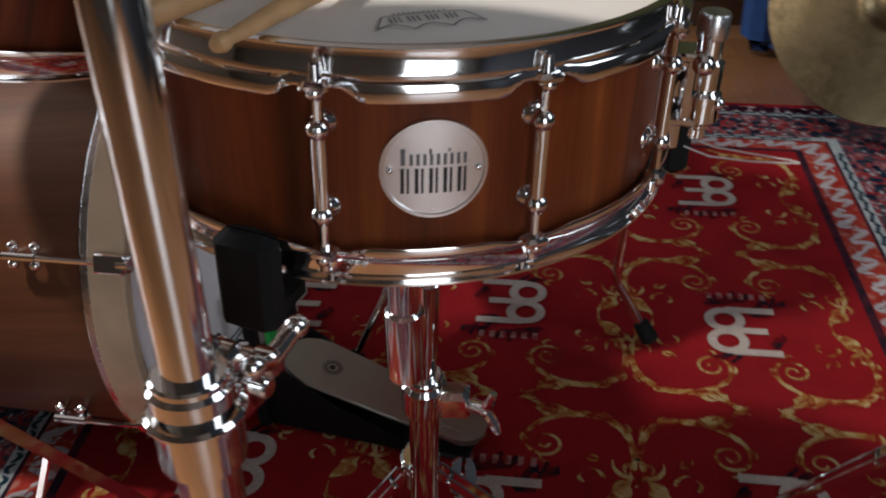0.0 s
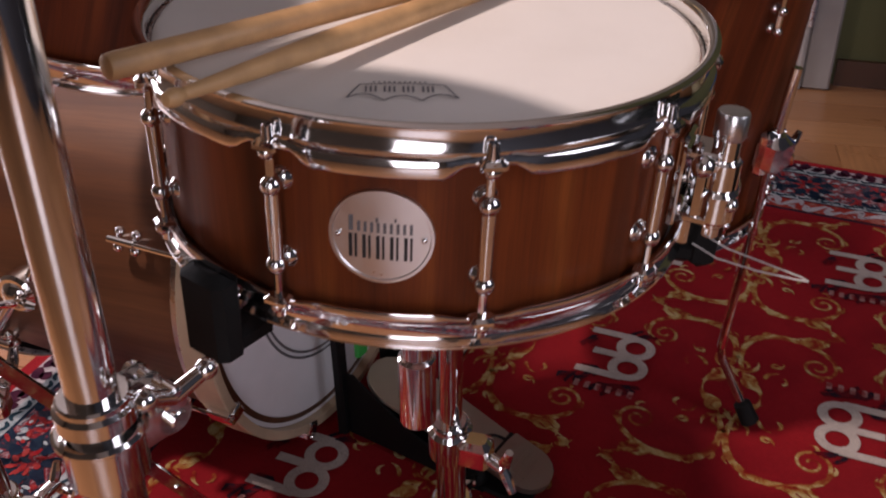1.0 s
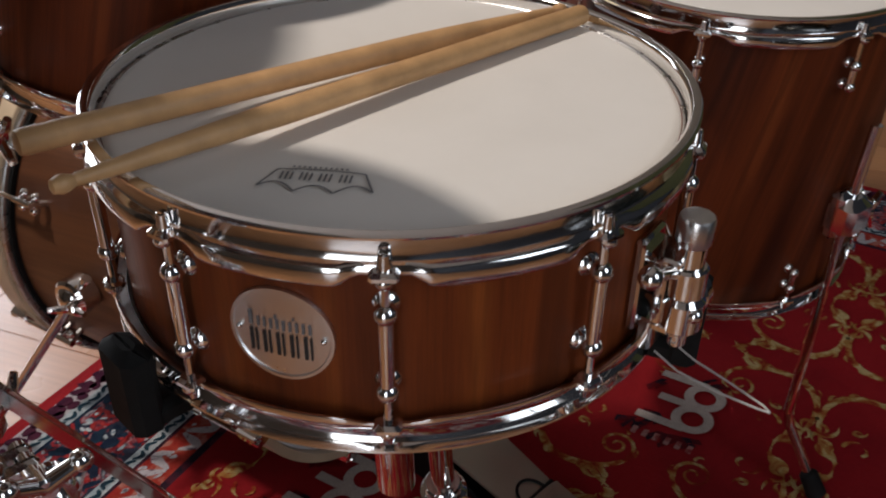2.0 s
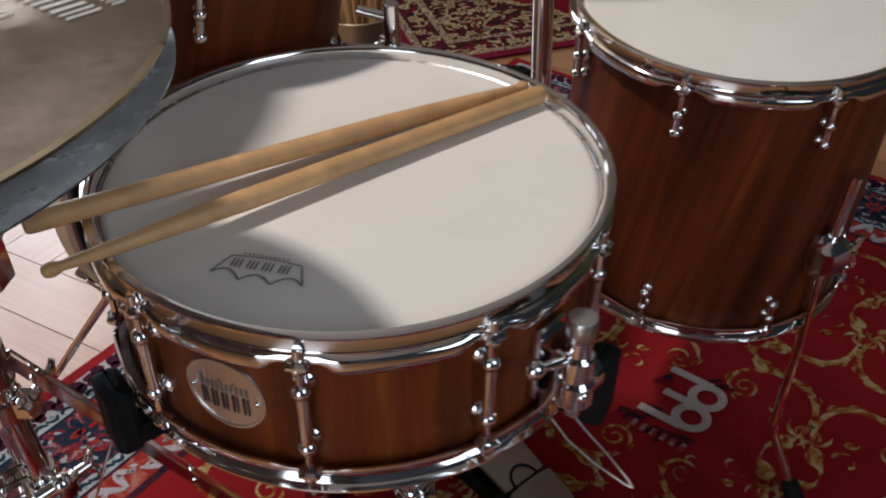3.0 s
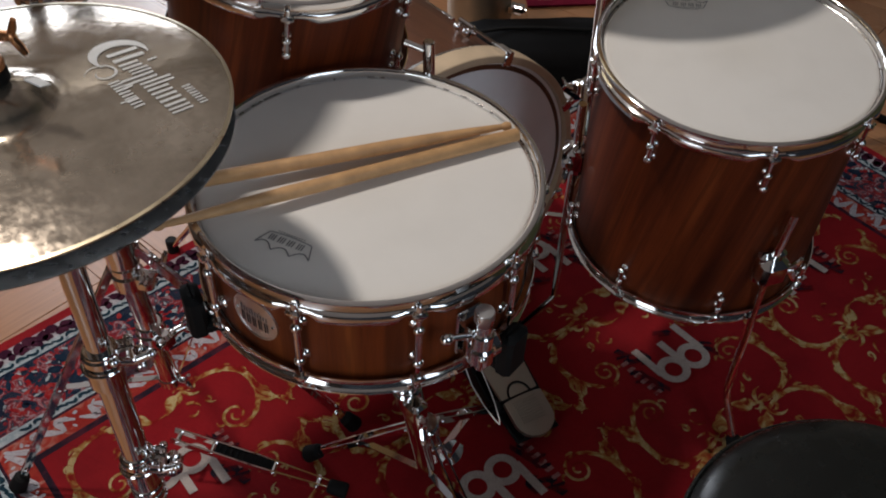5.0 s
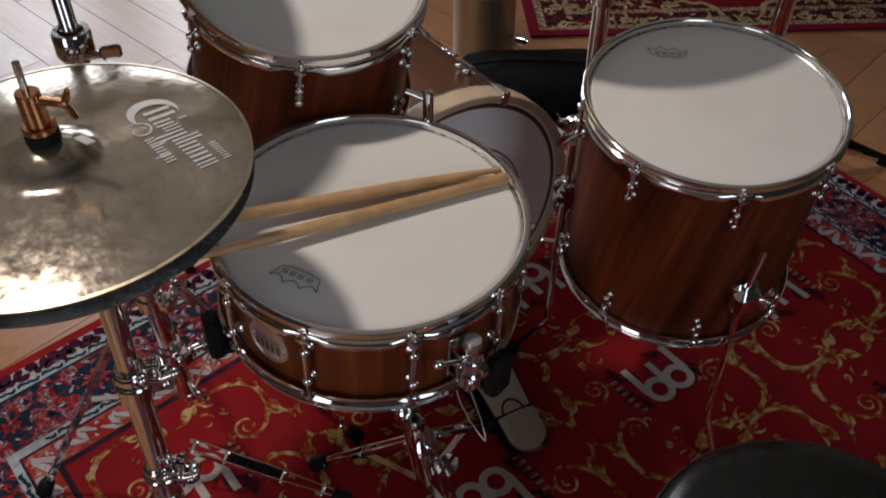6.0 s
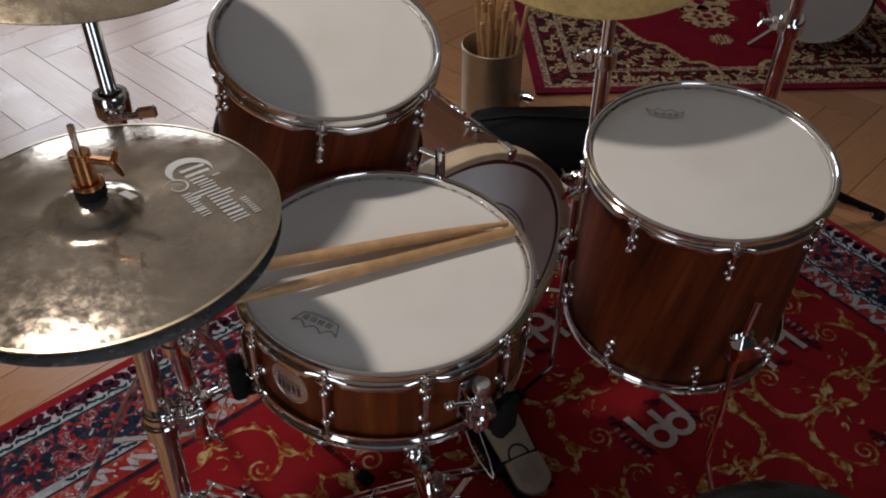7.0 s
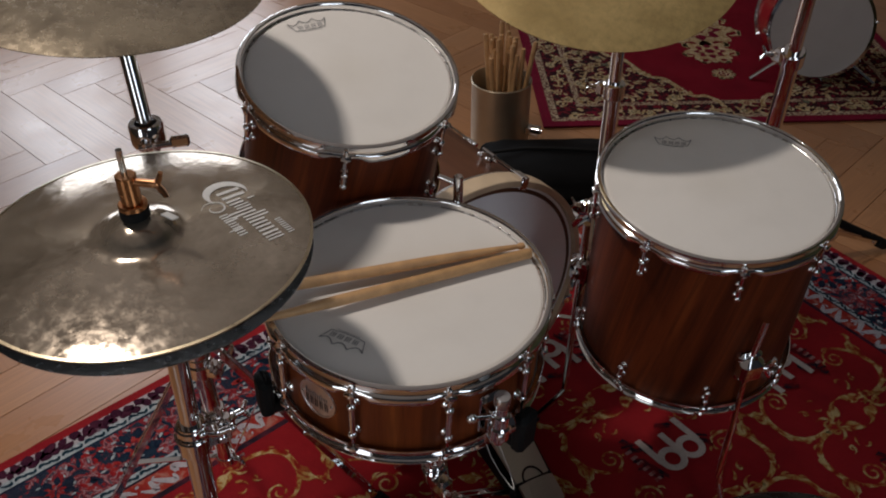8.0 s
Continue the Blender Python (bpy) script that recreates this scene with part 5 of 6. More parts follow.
for nm, z, wd in (("height_clamp", 0.622, (0.35, 0.94, 0)), ("tripod_clamp", 0.440, (0.5, 0.75, 0))):
    mc = part(nm, memory_clamp(bmesh.new(), z, 0.0152, wd), "chrome", hstand)
    for z0, z1, e, bv in ((-0.034, -0.006, 0.0050, 0.0022), (-0.007, -0.002, 0.0080, 0.0018), (0.001, 0.0135, 0.0046, 0.0022), (0.0125, 0.0175, 0.0026, 0.0012)):
        part("collar_ring", tube(bmesh.new(), rel(hh(z + z0)), rel(hh(z + z1)), 0.0152 + e, seg=32, bevel=bv), "chrome", mc)
bmx = bmesh.new()
tube(bmx, rel(hh(0.360)), rel(hh(0.417)), 0.0175, seg=24, bevel=0.002)
for k in range(4):
    tube(bmx, rel(hh(0.365 + k * 0.013)), rel(hh(0.370 + k * 0.013)), 0.0195, seg=24, bevel=0.001)
part("threaded_collar", bmx, "chrome", hstand)


def strip_leg(parent_ob, o, top, foot, gap=0.0078, name="leg"):
    """A leg of two flat strips that run side by side, with a rubber foot."""
    top, foot = Vector(top), Vector(foot)
    d = (foot - top).normalized()
    side = d.cross(Vector((0, 0, 1))).normalized()
    bm = bmesh.new()
    for s in (-1, 1):
        mid = (top + foot) / 2 + side * s * gap
        sweep(bm, [o + top + side * s * gap * 0.8, o + mid, o + foot - d * 0.05 + side * s * gap * 0.7, o + foot - d * 0.02 + side * s * gap * 0.3], 0, 4, (0.0013, 0.0052))
    for q in (0.06, 0.5, 0.9):
        c = o + top.lerp(foot, q)
        tube(bm, c - side * (gap + 0.003), c + side * (gap + 0.003), 0.0032, seg=10, bevel=0.0008)
    leg = part(name, bm, "chrome", parent_ob)
    bm = tube(bmesh.new(), o + foot - d * 0.028, o + foot + d * 0.006, 0.0125, 0.015, 16, 0.003)
    part("rubber_foot", bm, "rubber", leg)
    return leg


for top, foot in ((hh(0.30), (-0.40, 0.13, 0.020)), (hh(0.30), (0.14, 0.11, 0.020))):
    d2 = (Vector(foot) - top)
    d2.z = 0
    d2.normalize()
    strip_leg(hstand, HO, top + d2 * 0.022, foot)
    bm = bmesh.new()
    a = hh(0.12) + d2 * 0.016
    b = (top + d2 * 0.022).lerp(Vector(foot), 0.62)
    sweep(bm, [rel(a), rel(b)], 0, 4, (0.006, 0.0014))
    part("strut", bm, "chrome", hstand)
part("leg_hub", tube(bmesh.new(), rel(hh(0.105)), rel(hh(0.135)), 0.022, seg=20, bevel=0.003), "chrome", hstand)
a, b = Vector((-0.335, 0.466, 0.100)), Vector((-0.112, 0.630, 0.022))
ux = (b - a).normalized()
uy = Vector((0, 0, 1)).cross(ux).normalized()
turn = Matrix((ux, uy, ux.cross(uy))).transposed().to_4x4()
bmx = bmesh.new()
for s in (-1, 1):
    sweep(bmx, [rel(a + uy * s * 0.010), rel(a.lerp(b, 0.5) + uy * s * 0.011), rel(a.lerp(b, 0.93) + uy * s * 0.006)], 0, 4, (0.0014, 0.0060))
for q in (0.04, 0.24, 0.60, 0.86):
    tube(bmx, rel(a.lerp(b, q) - uy * 0.013), rel(a.lerp(b, q) + uy * 0.013), 0.0042, seg=10, bevel=0.001)
pb = part("leg", bmx, "chrome", hstand, "flat chrome leg with a black ribbed insert")
part("insert", block(bmesh.new(), rel(a.lerp(b, 0.42)), ((b - a).length * 0.34, 0.018, 0.007), turn, 0.002), "black_metal", pb)
for k in range(9):
    part("rib", block(bmesh.new(), rel(a.lerp(b, 0.28 + 0.035 * k) + Vector((0, 0, 0.0045))), (0.004, 0.015, 0.003), turn, 0.0008), "rubber", pb)
part("rubber_foot", tube(bmesh.new(), rel(b - ux * 0.024), rel(b + ux * 0.010), 0.0120, 0.0140, 16, 0.003), "rubber", pb)


# ---- tall cymbal stand by the hi-hat ----
def pole_stand(base, top, label, joints, feet, r=0.0125, hub=0.32, wing=(1, 0, 0)):
    base, top = Vector(base), Vector(top)
    ob = thing("cymbal_stand", Matrix.Translation(base), label, "cymbal stand", "cymbal stands")
    o = -base

    def at(z):
        return base.lerp(top, (z - base.z) / (top.z - base.z)) + o

    zs = [base.z + 0.10, *joints, top.z]
    for i, (z0, z1) in enumerate(zip(zs, zs[1:])):
        rr = r * (1.22 - 0.24 * i)
        part("tube", tube(bmesh.new(), at(z0 - (0.02 if i else 0)), at(z1), max(rr, 0.006), seg=22, bevel=0.001), "chrome", ob)
    for i, z in enumerate(joints):
        bm = bmesh.new()
        rr = r * (1.22 - 0.24 * i)
        tube(bm, at(z - 0.018), at(z + 0.016), rr + 0.0058, seg=22, bevel=0.003)
        d = Vector(wing).normalized()
        block(bm, at(z) + d * (rr + 0.008), (0.020, 0.020, 0.026), None, 0.004)
        tube(bm, at(z) + d * (rr + 0.016), at(z) + d * (rr + 0.026), 0.0065, seg=14, bevel=0.001)
        wing_nut(bm, at(z) + d * (rr + 0.022), d, 0.0115)
        part("clamp", bm, "chrome", ob)
    part("leg_hub", tube(bmesh.new(), at(hub - 0.02), at(hub + 0.02), r * 1.8, seg=20, bevel=0.003), "chrome", ob)
    for f in feet:
        d = Vector((f[0] - (at(hub) - o).x, f[1] - (at(hub) - o).y, 0)).normalized()
        strip_leg(ob, o, at(hub) - o + d * 0.02, f)
        bm = sweep(bmesh.new(), [at(hub - 0.17) + d * 0.012, (at(hub) + d * 0.02).lerp(Vector(f) + o, 0.55)], 0, 4, (0.006, 0.0014))
        part("strut", bm, "chrome", ob)
    return ob


def cymbal(center, n, dims, mat, label, print_turn=None, s=1.0, u=-0.04, v=0.12):
    m = axis_pose(center, n)
    ob = thing("cymbal", m, label, "cymbal", "cymbals")
    c = part("disc", cymbal_mesh(*dims), mat, ob)
    if print_turn is not None:
        part("print", cymbal_print(bmesh.new(), on_cymbal(*dims, radians(print_turn)), s, u, v), "white_ink", c)
    top = dims[1] + dims[3]
    part("felt", tube(bmesh.new(), (0, 0, top), (0, 0, top + 0.012), 0.014, seg=18, bevel=0.002), "rubber", ob)
    part("wing_nut", wing_nut(bmesh.new(), (0, 0, top + 0.012), (0, 0, 1), 0.014), "chrome", ob)
    part("threaded_post", tube(bmesh.new(), (0, 0, -0.012), (0, 0, top + 0.04), 0.0035, seg=10), "chrome", ob)
    return ob


LC = Vector((-0.411, 0.495, 1.073))
cymbal(LC, (0.118, 0.023, 1.0), (0.203, 0.016, 0.05, 0.022), "dark_bronze", "dark hammered bronze crash cymbal with white print", -41, 0.9, -0.03, 0.135)
TS0 = Vector((-0.362, 0.500, 0.0))
ts = thing("cymbal_stand", Matrix.Translation(TS0), "chrome cymbal stand behind the hi-hat", "cymbal stand", "cymbal stands")


def tp(p):
    return Vector(p) - TS0


TA_, TB_, TC_ = Vector((-0.358, 0.497, 0.195)), Vector((-0.345, 0.480, 0.449)), Vector((-0.345, 0.478, 0.88))
part("lower_tube", tube(bmesh.new(), tp(TA_), tp(TB_), 0.0152, seg=24, bevel=0.001), "chrome", ts)
part("upper_tube", tube(bmesh.new(), tp(TB_ - Vector((0, 0, 0.02))), tp(TC_), 0.0125, seg=22, bevel=0.001), "chrome", ts)
part("tilter_tube", tube(bmesh.new(), tp(TC_ - Vector((-0.002, 0, 0.015))), tp(LC - Vector((-0.004, 0, 0.012))), 0.0105, seg=20, bevel=0.001), "chrome", ts)
for c, wd, rr in ((TB_, (0.8, 0.5, 0), 0.0152), (TA_.lerp(TB_, 0.48), (0.9, 0.3, 0.1), 0.0152)):
    bm = bmesh.new()
    tube(bm, tp(c - Vector((0, 0, 0.020))), tp(c + Vector((0, 0, 0.008))), rr + 0.0070, seg=26, bevel=0.003)
    tube(bm, tp(c + Vector((0, 0, 0.007))), tp(c + Vector((0, 0, 0.022))), rr + 0.0045, seg=26, bevel=0.002)
    w = Vector(wd).normalized()
    wt = Matrix.Rotation(math.atan2(w.y, w.x), 4, "Z")
    block(bm, tp(c + w * (rr + 0.010) - Vector((0, 0, 0.004))), (0.026, 0.024, 0.028), wt, 0.005)
    sd = Vector((-w.y, w.x, 0)).normalized()
    tube(bm, tp(c + w * (rr + 0.016) - sd * 0.018), tp(c + w * (rr + 0.016) + sd * 0.016), 0.0072, seg=16, bevel=0.0015)
    wing_nut(bm, tp(c + w * (rr + 0.016) + sd * 0.016), sd + w * 0.5, 0.016)
    part("clamp", bm, "chrome", ts)
# a wide split ring where the thin tube goes into the thick one, with a flat paddle lever
bm = lathe(bmesh.new(), [(0.0132, -0.016), (0.0215, -0.016), (0.0228, -0.013), (0.0228, 0.013), (0.0212, 0.016), (0.0150, 0.016), (0.0132, 0.013)], 32, None, True)
moved(bm, bm.verts, Matrix.Translation(tp(TC_)))
w, sd = Vector((0.91, -0.41, 0)), Vector((0.41, 0.91, 0))
wt = Matrix.Rotation(math.atan2(w.y, w.x), 4, "Z")
for e in (-1, 1):
    block(bm, tp(TC_ + w * 0.0245 + sd * e * 0.0065 - Vector((0, 0, 0.007))), (0.012, 0.0085, 0.018), wt, 0.003)
tube(bm, tp(TC_ + w * 0.026 - sd * 0.014 - Vector((0, 0, 0.007))), tp(TC_ + w * 0.026 + sd * 0.030 - Vector((0, 0, 0.007))), 0.0048, seg=14, bevel=0.001)
block(bm, tp(TC_ + w * 0.027 + sd * 0.040 - Vector((0, 0, 0.005))), (0.008, 0.026, 0.017), wt, 0.0036)
part("clamp", bm, "chrome", ts)
part("bushing", tube(bmesh.new(), tp(TC_ + Vector((0, 0, 0.006))), tp(TC_ + Vector((0, 0, 0.0135))), 0.0131, seg=24, bevel=0.001), "rubber", ts)
part("end_cap", wing_nut(tube(bmesh.new(), tp(TA_ - Vector((0, 0, 0.006))), tp(TA_ + Vector((0, 0, 0.012))), 0.0175, seg=20, bevel=0.002), tp(TA_ + Vector((0.012, 0.008, 0.004))), (0.8, 0.5, 0), 0.014), "chrome", ts)
for f, zt, k in (((-0.480, 0.246, 0.020), 0.465, 0.50), ((-0.203, 0.728, 0.020), 0.500, 0.27), ((-0.66, 0.60, 0.020), 0.500, 0.27)):
    d = Vector((f[0] - TS0.x, f[1] - TS0.y, 0)).normalized()
    top = Vector((-0.345, 0.480, zt)) + d * 0.02
    strip_leg(ts, -TS0, top, f, 0.0072)
    part("strut", sweep(bmesh.new(), [tp(TA_ + Vector((0, 0, 0.01)) + d * 0.014), tp(top.lerp(Vector(f), k))], 0, 4, (0.005, 0.0012)), "chrome", ts)
part("leg_collar", tube(bmesh.new(), tp((-0.345, 0.480, 0.472)), tp((-0.345, 0.480, 0.520)), 0.022, seg=22, bevel=0.003), "chrome", ts)
# tom clamp on that stand
tc = thing("tom_holder", Matrix.Translation((-0.345, 0.479, 0.615)), "chrome clamp arm with knurled joints holding the rack tom", "tom holder")
bmx = bmesh.new()
tube(bmx, (0.0, 0.0, -0.03), (0.0, 0.0, 0.03), 0.022, seg=20, bevel=0.004)
block(bmx, (0.03, 0.018, 0), (0.045, 0.034, 0.05), pose(0, 0, 0, 0, 0, 30), 0.006)
wing_nut(bmx, (0.052, 0.0, 0.0), (0.9, -0.4, 0), 0.018)
part("clamp", bmx, "chrome", tc)
bmx = bmesh.new()
tube(bmx, (0.03, 0.02, 0.0), (0.0, 0.10, 0.055), 0.0095, seg=16, bevel=0.001)
tube(bmx, (-0.005, 0.085, 0.035), (-0.002, 0.118, 0.085), 0.016, seg=18, bevel=0.003)
part("arm", bmx, "chrome", tc)
bmx = bmesh.new()
ball(bmx, (0.0, 0.10, 0.055), 0.020)
wing_nut(bmx, (0.012, 0.10, 0.055), (1, 0.1, -0.2), 0.016)
part("ball_joint", bmx, "chrome", tc)

# ---- ride cymbal and stands behind the floor tom ----
RC = Vector((-0.244, 1.250, 1.004))
cymbal(RC, (0.376, -0.246, 1.0), (0.254, 0.022, 0.06, 0.024), "ride_bronze", "large golden bronze ride cymbal")
ride = pole_stand((-0.255, 1.365, 0.0), (-0.252, 1.362, 0.90), "chrome cymbal stand behind the floor tom", [0.40, 0.676], [(-0.52, 1.62, 0.02), (-0.20, 1.70, 0.02), (-0.38, 1.17, 0.02)], 0.0160, 0.26, (-0.8, -0.5, 0))
ride_o = Vector((0.255, -1.365, 0.0))
part("tilter", ball(tube(bmesh.new(), ride_o + Vector((-0.252, 1.362, 0.885)), ride_o + RC - Vector((0.006, -0.004, 0.014)), 0.007, seg=14), ride_o + Vector((-0.252, 1.362, 0.89)), 0.014), "chrome", ride)
tall = pole_stand((-0.190, 1.88, 0.0), (0.055, 1.445, 1.12), "chrome stand with clamp and black-sleeved leg behind the floor tom", [0.42, 0.754], [(0.022, 2.25, 0.02), (-0.42, 1.86, 0.02), (-0.10, 1.58, 0.02)], 0.0165, 0.26, (-0.8, -0.5, 0))

part("leg_sleeve", sweep(bmesh.new(), [Vector((0.19, -1.88, 0)) + Vector(p) for p in ((-0.085, 2.06, 0.150), (-0.030, 2.155, 0.085), (0.018, 2.243, 0.028))], [0.0115, 0.0120, 0.0125], 14), "rubber", tall, "black rubber sleeve over one leg")

# ---- snare stand ----
ST = Vector((-0.020, 0.735, 0.0))
stand = thing("snare_stand", Matrix.Translation(ST), "chrome snare stand with rubber-tipped basket and tripod legs", "snare stand")


def sr(p):
    return Vector(p) - ST


S0, S1, S2 = Vector((-0.022, 0.738, 0.07)), Vector((-0.006, 0.690, 0.33)), Vector((0.004, 0.640, 0.56))
part("lower_tube", tube(bmesh.new(), sr(S0), sr(S1), 0.0145, seg=24, bevel=0.001), "chrome", stand)
part("upper_tube", tube(bmesh.new(), sr(S1 - (S1 - S0) * 0.1), sr(Vector((0.006, 0.662, 0.47))), 0.0105, seg=22, bevel=0.001), "chrome", stand)
bmx = bmesh.new()
d = (S1 - S0).normalized()
tube(bmx, sr(S1 - d * 0.03), sr(S1 + d * 0.012), 0.021, seg=22, bevel=0.004)
tube(bmx, sr(S1 + d * 0.012), sr(S1 + d * 0.020), 0.017, seg=22, bevel=0.002)
block(bmx, sr(S1 + Vector((0.028, -0.010, -0.006))), (0.03, 0.026, 0.030), None, 0.005)
wing_nut(bmx, sr(S1 + Vector((0.044, -0.016, -0.006))), (0.8, -0.5, 0.1), 0.018)
part("height_clamp", bmx, "chrome", stand)
bmx = bmesh.new()
tube(bmx, sr((-0.012, 0.625, 0.400)), sr((-0.010, 0.622, 0.470)), 0.0155, seg=22, bevel=0.002)
tube(bmx, sr((-0.010, 0.622, 0.470)), sr((-0.006, 0.618, 0.560)), 0.0125, seg=22, bevel=0.002)
adj = part("basket_adjuster", bmx, "chrome", stand)
for k in range(6):
    z = 0.535 + k * 0.005
    part("thread_ring", tube(bmesh.new(), sr((-0.007, 0.619, z)), sr((-0.007, 0.619, z + 0.002)), 0.0138, seg=22), "chrome", adj)
bmx = bmesh.new()
block(bmx, sr((0.006, 0.632, 0.556)), (0.055, 0.035, 0.035), pose(0, 0, 0, 8, 0, 20), 0.006)
tube(bmx, sr((0.030, 0.630, 0.500)), sr((0.022, 0.628, 0.580)), 0.0075, seg=14, bevel=0.001)
wing_nut(bmx, sr((0.024, 0.612, 0.545)), (0.7, -0.7, 0.0), 0.016)
part("tilter", bmx, "chrome", stand)
SI = SN_M
for a in (-108.0, 8.0, 128.0):
    tip = SI @ Vector(((SN_R + 0.004) * math.cos(radians(a)), (SN_R + 0.004) * math.sin(radians(a)), -SN_D - 0.004))
    inner = Vector((0.0, 0.632, 0.572))
    bm = bmesh.new()
    mid = inner.lerp(tip, 0.6) - Vector((0, 0, 0.014))
    sweep(bm, [sr(inner), sr(mid), sr(tip - Vector((0, 0, 0.012))), sr(tip + Vector((0, 0, 0.022)))], 0.0052, 12)
    arm = part("basket_arm", bm, "chrome", stand)
    if a == 128.0:
        bm = tube(bmesh.new(), sr((-0.104, 0.824, 0.600)), sr((-0.101, 0.8215, 0.782)), 0.0072, seg=16, bevel=0.0012)
        tube(bm, sr((-0.101, 0.8215, 0.768)), sr((-0.128, 0.806, 0.776)), 0.0042, seg=12, bevel=0.001)
        tube(bm, sr((-0.104, 0.824, 0.604)), sr((tip.x, tip.y, 0.604)), 0.0055, seg=12)
        part("arm_post", bm, "chrome", arm)
    m = SI @ pose(0, 0, 0, 0, 0, a) @ Matrix.Translation((SN_R + 0.010, 0, -SN_D + 0.004))
    bm = bmesh.new()
    block(bm, (0.006, 0, 0.000), (0.020, 0.035, 0.064), None, 0.006)
    block(bm, (-0.012, 0, -0.020), (0.034, 0.032, 0.018), None, 0.005)
    moved(bm, bm.verts, Matrix.Translation(-ST) @ m)
    part("rubber_grip", bm, "rubber", arm, "black rubber grip")
for foot in ((-0.205, 0.635, 0.020), (-0.055, 0.945, 0.020), (0.215, 0.690, 0.020)):
    d2 = Vector((foot[0] - ST.x, foot[1] - ST.y, 0)).normalized()
    strip_leg(stand, -ST, S0 + Vector((0, 0, 0.11)) + d2 * 0.02, foot, 0.0072)
    bm = sweep(bmesh.new(), [sr(S0 + d2 * 0.012 + Vector((0, 0, 0.0))), sr((S0 + Vector((0, 0, 0.11)) + d2 * 0.02).lerp(Vector(foot), 0.5))], 0, 4, (0.0055, 0.0014))
    part("strut", bm, "chrome", stand)
bmx = bmesh.new()
tube(bmx, sr(S0 + Vector((0, 0, 0.092))), sr(S0 + Vector((0.002, -0.004, 0.130))), 0.021, seg=22, bevel=0.003)
part("leg_hub", bmx, "chrome", stand)
bmx = bmesh.new()
c = sr((0.022, 0.750, 0.152))
n0 = len(bmx.verts)
for s in (-1, 1):
    pts = [Vector((0.003 * s, 0, 0))] + [Vector((0.003 * s + s * 0.013 * math.cos(a), 0, 0.021 * math.sin(a))) for a in [radians(-90 + 180 * i / 12) for i in range(13)]]
    f1 = [bmx.verts.new(p + Vector((0, -0.002, 0))) for p in pts]
    f2 = [bmx.verts.new(p + Vector((0, 0.002, 0))) for p in pts]
    bmx.faces.new(f1)
    bmx.faces.new(list(reversed(f2)))
    for i in range(len(pts)):
        j = (i + 1) % len(pts)
        bmx.faces.new((f1[j], f1[i], f2[i], f2[j]))
bmx.verts.ensure_lookup_table()
moved(bmx, bmx.verts[n0:], Matrix.Translation(c) @ pose(0, 0, 0, -35, 20, 20))
tube(bmx, c, c + (sr(S0 + Vector((0, 0, 0.10))) - c) * 0.8, 0.004, seg=10)
part("wing_screw", bmx, "chrome", stand)

# ---- bass pedal ----
PH, PT = Vector((0.030, 0.952, 0.022)), Vector((-0.232, 1.020, 0.105))
pedal = thing("bass_pedal", Matrix.Translation((PH + PT) / 2 - Vector((0, 0, (PH.z + PT.z) / 2))), "bass drum pedal with cast silver footboard on black base", "drum pedal")
PO = -((PH + PT) / 2 - Vector((0, 0, (PH.z + PT.z) / 2)))
px = (PT - PH).normalized()
py = Vector((0, 0, 1)).cross(px).normalized()
pz = px.cross(py)
PMX = Matrix((px, py, pz)).transposed().to_4x4()


def plate(bm, outline, thick):
    up = [bm.verts.new((x, y, thick)) for x, y in outline]
    mid = [bm.verts.new((x * 0.985 + 0.002, y * 1.04, thick * 0.55)) for x, y in outline]
    dn = [bm.verts.new((x, y, 0)) for x, y in outline]
    bm.faces.new(up)
    bm.faces.new(list(reversed(dn)))
    n = len(outline)
    for a, b in ((up, mid), (mid, dn)):
        for i in range(n):
            j = (i + 1) % n
            bm.faces.new((a[j], a[i], b[i], b[j]))
    return bm


def board_outline(x0, x1, w0, w1, round0, round1, k=9):
    pts = []
    for i in range(k + 1):
        a = radians(90 + 180 * i / k)
        pts.append((x0 + round0 + round0 * math.cos(a), w0 * math.sin(a)))
    for i in range(k + 1):
        a = radians(-90 + 180 * i / k)
        pts.append((x1 - round1 + round1 * math.cos(a), w1 * math.sin(a)))
    return pts


bm = plate(bmesh.new(), board_outline(0.072, 0.285, 0.036, 0.044, 0.004, 0.05), 0.007)
moved(bm, bm.verts, Matrix.Translation(PO + PH) @ PMX)
fb = part("footboard", bm, "pedal_plate", pedal)
bm = plate(bmesh.new(), board_outline(-0.010, 0.068, 0.037, 0.037, 0.034, 0.004), 0.010)
moved(bm, bm.verts, Matrix.Translation(PO + PH + Vector((0, 0, 0.004))) @ PMX)
hl = part("heel_plate", bm, "pedal_plate", pedal)
for k in range(9):
    bm = block(bmesh.new(), (0.020 + k * 0.005, 0, 0.0108), (0.0018, 0.044, 0.0022), None, 0.0)
    moved(bm, bm.verts, Matrix.Translation(PO + PH + Vector((0, 0, 0.004))) @ PMX)
    part("rib", bm, "pedal_plate", hl)
bm = bmesh.new()
tube(bm, (0.070, -0.036, 0.006), (0.070, 0.036, 0.006), 0.005, seg=12)
moved(bm, bm.verts, Matrix.Translation(PO + PH) @ PMX)
part("hinge", bm, "black_metal", pedal)
bm = bmesh.new()
sweep(bm, [(0.071 + 0.026 * math.sin(math.pi * i / 14), 0.021 * math.cos(math.pi * i / 14), 0.0085) for i in range(15)], 0.0020, 8)
moved(bm, bm.verts, Matrix.Translation(PO + PH) @ PMX)
part("hinge_arch", bm, "black_metal", pedal)
bm = bmesh.new()
lathe(bm, [(0.0085, 0.0074), (0.0105, 0.0074)], 32)
lathe(bm, [(0.0125, 0.0074), (0.0135, 0.0074)], 32)
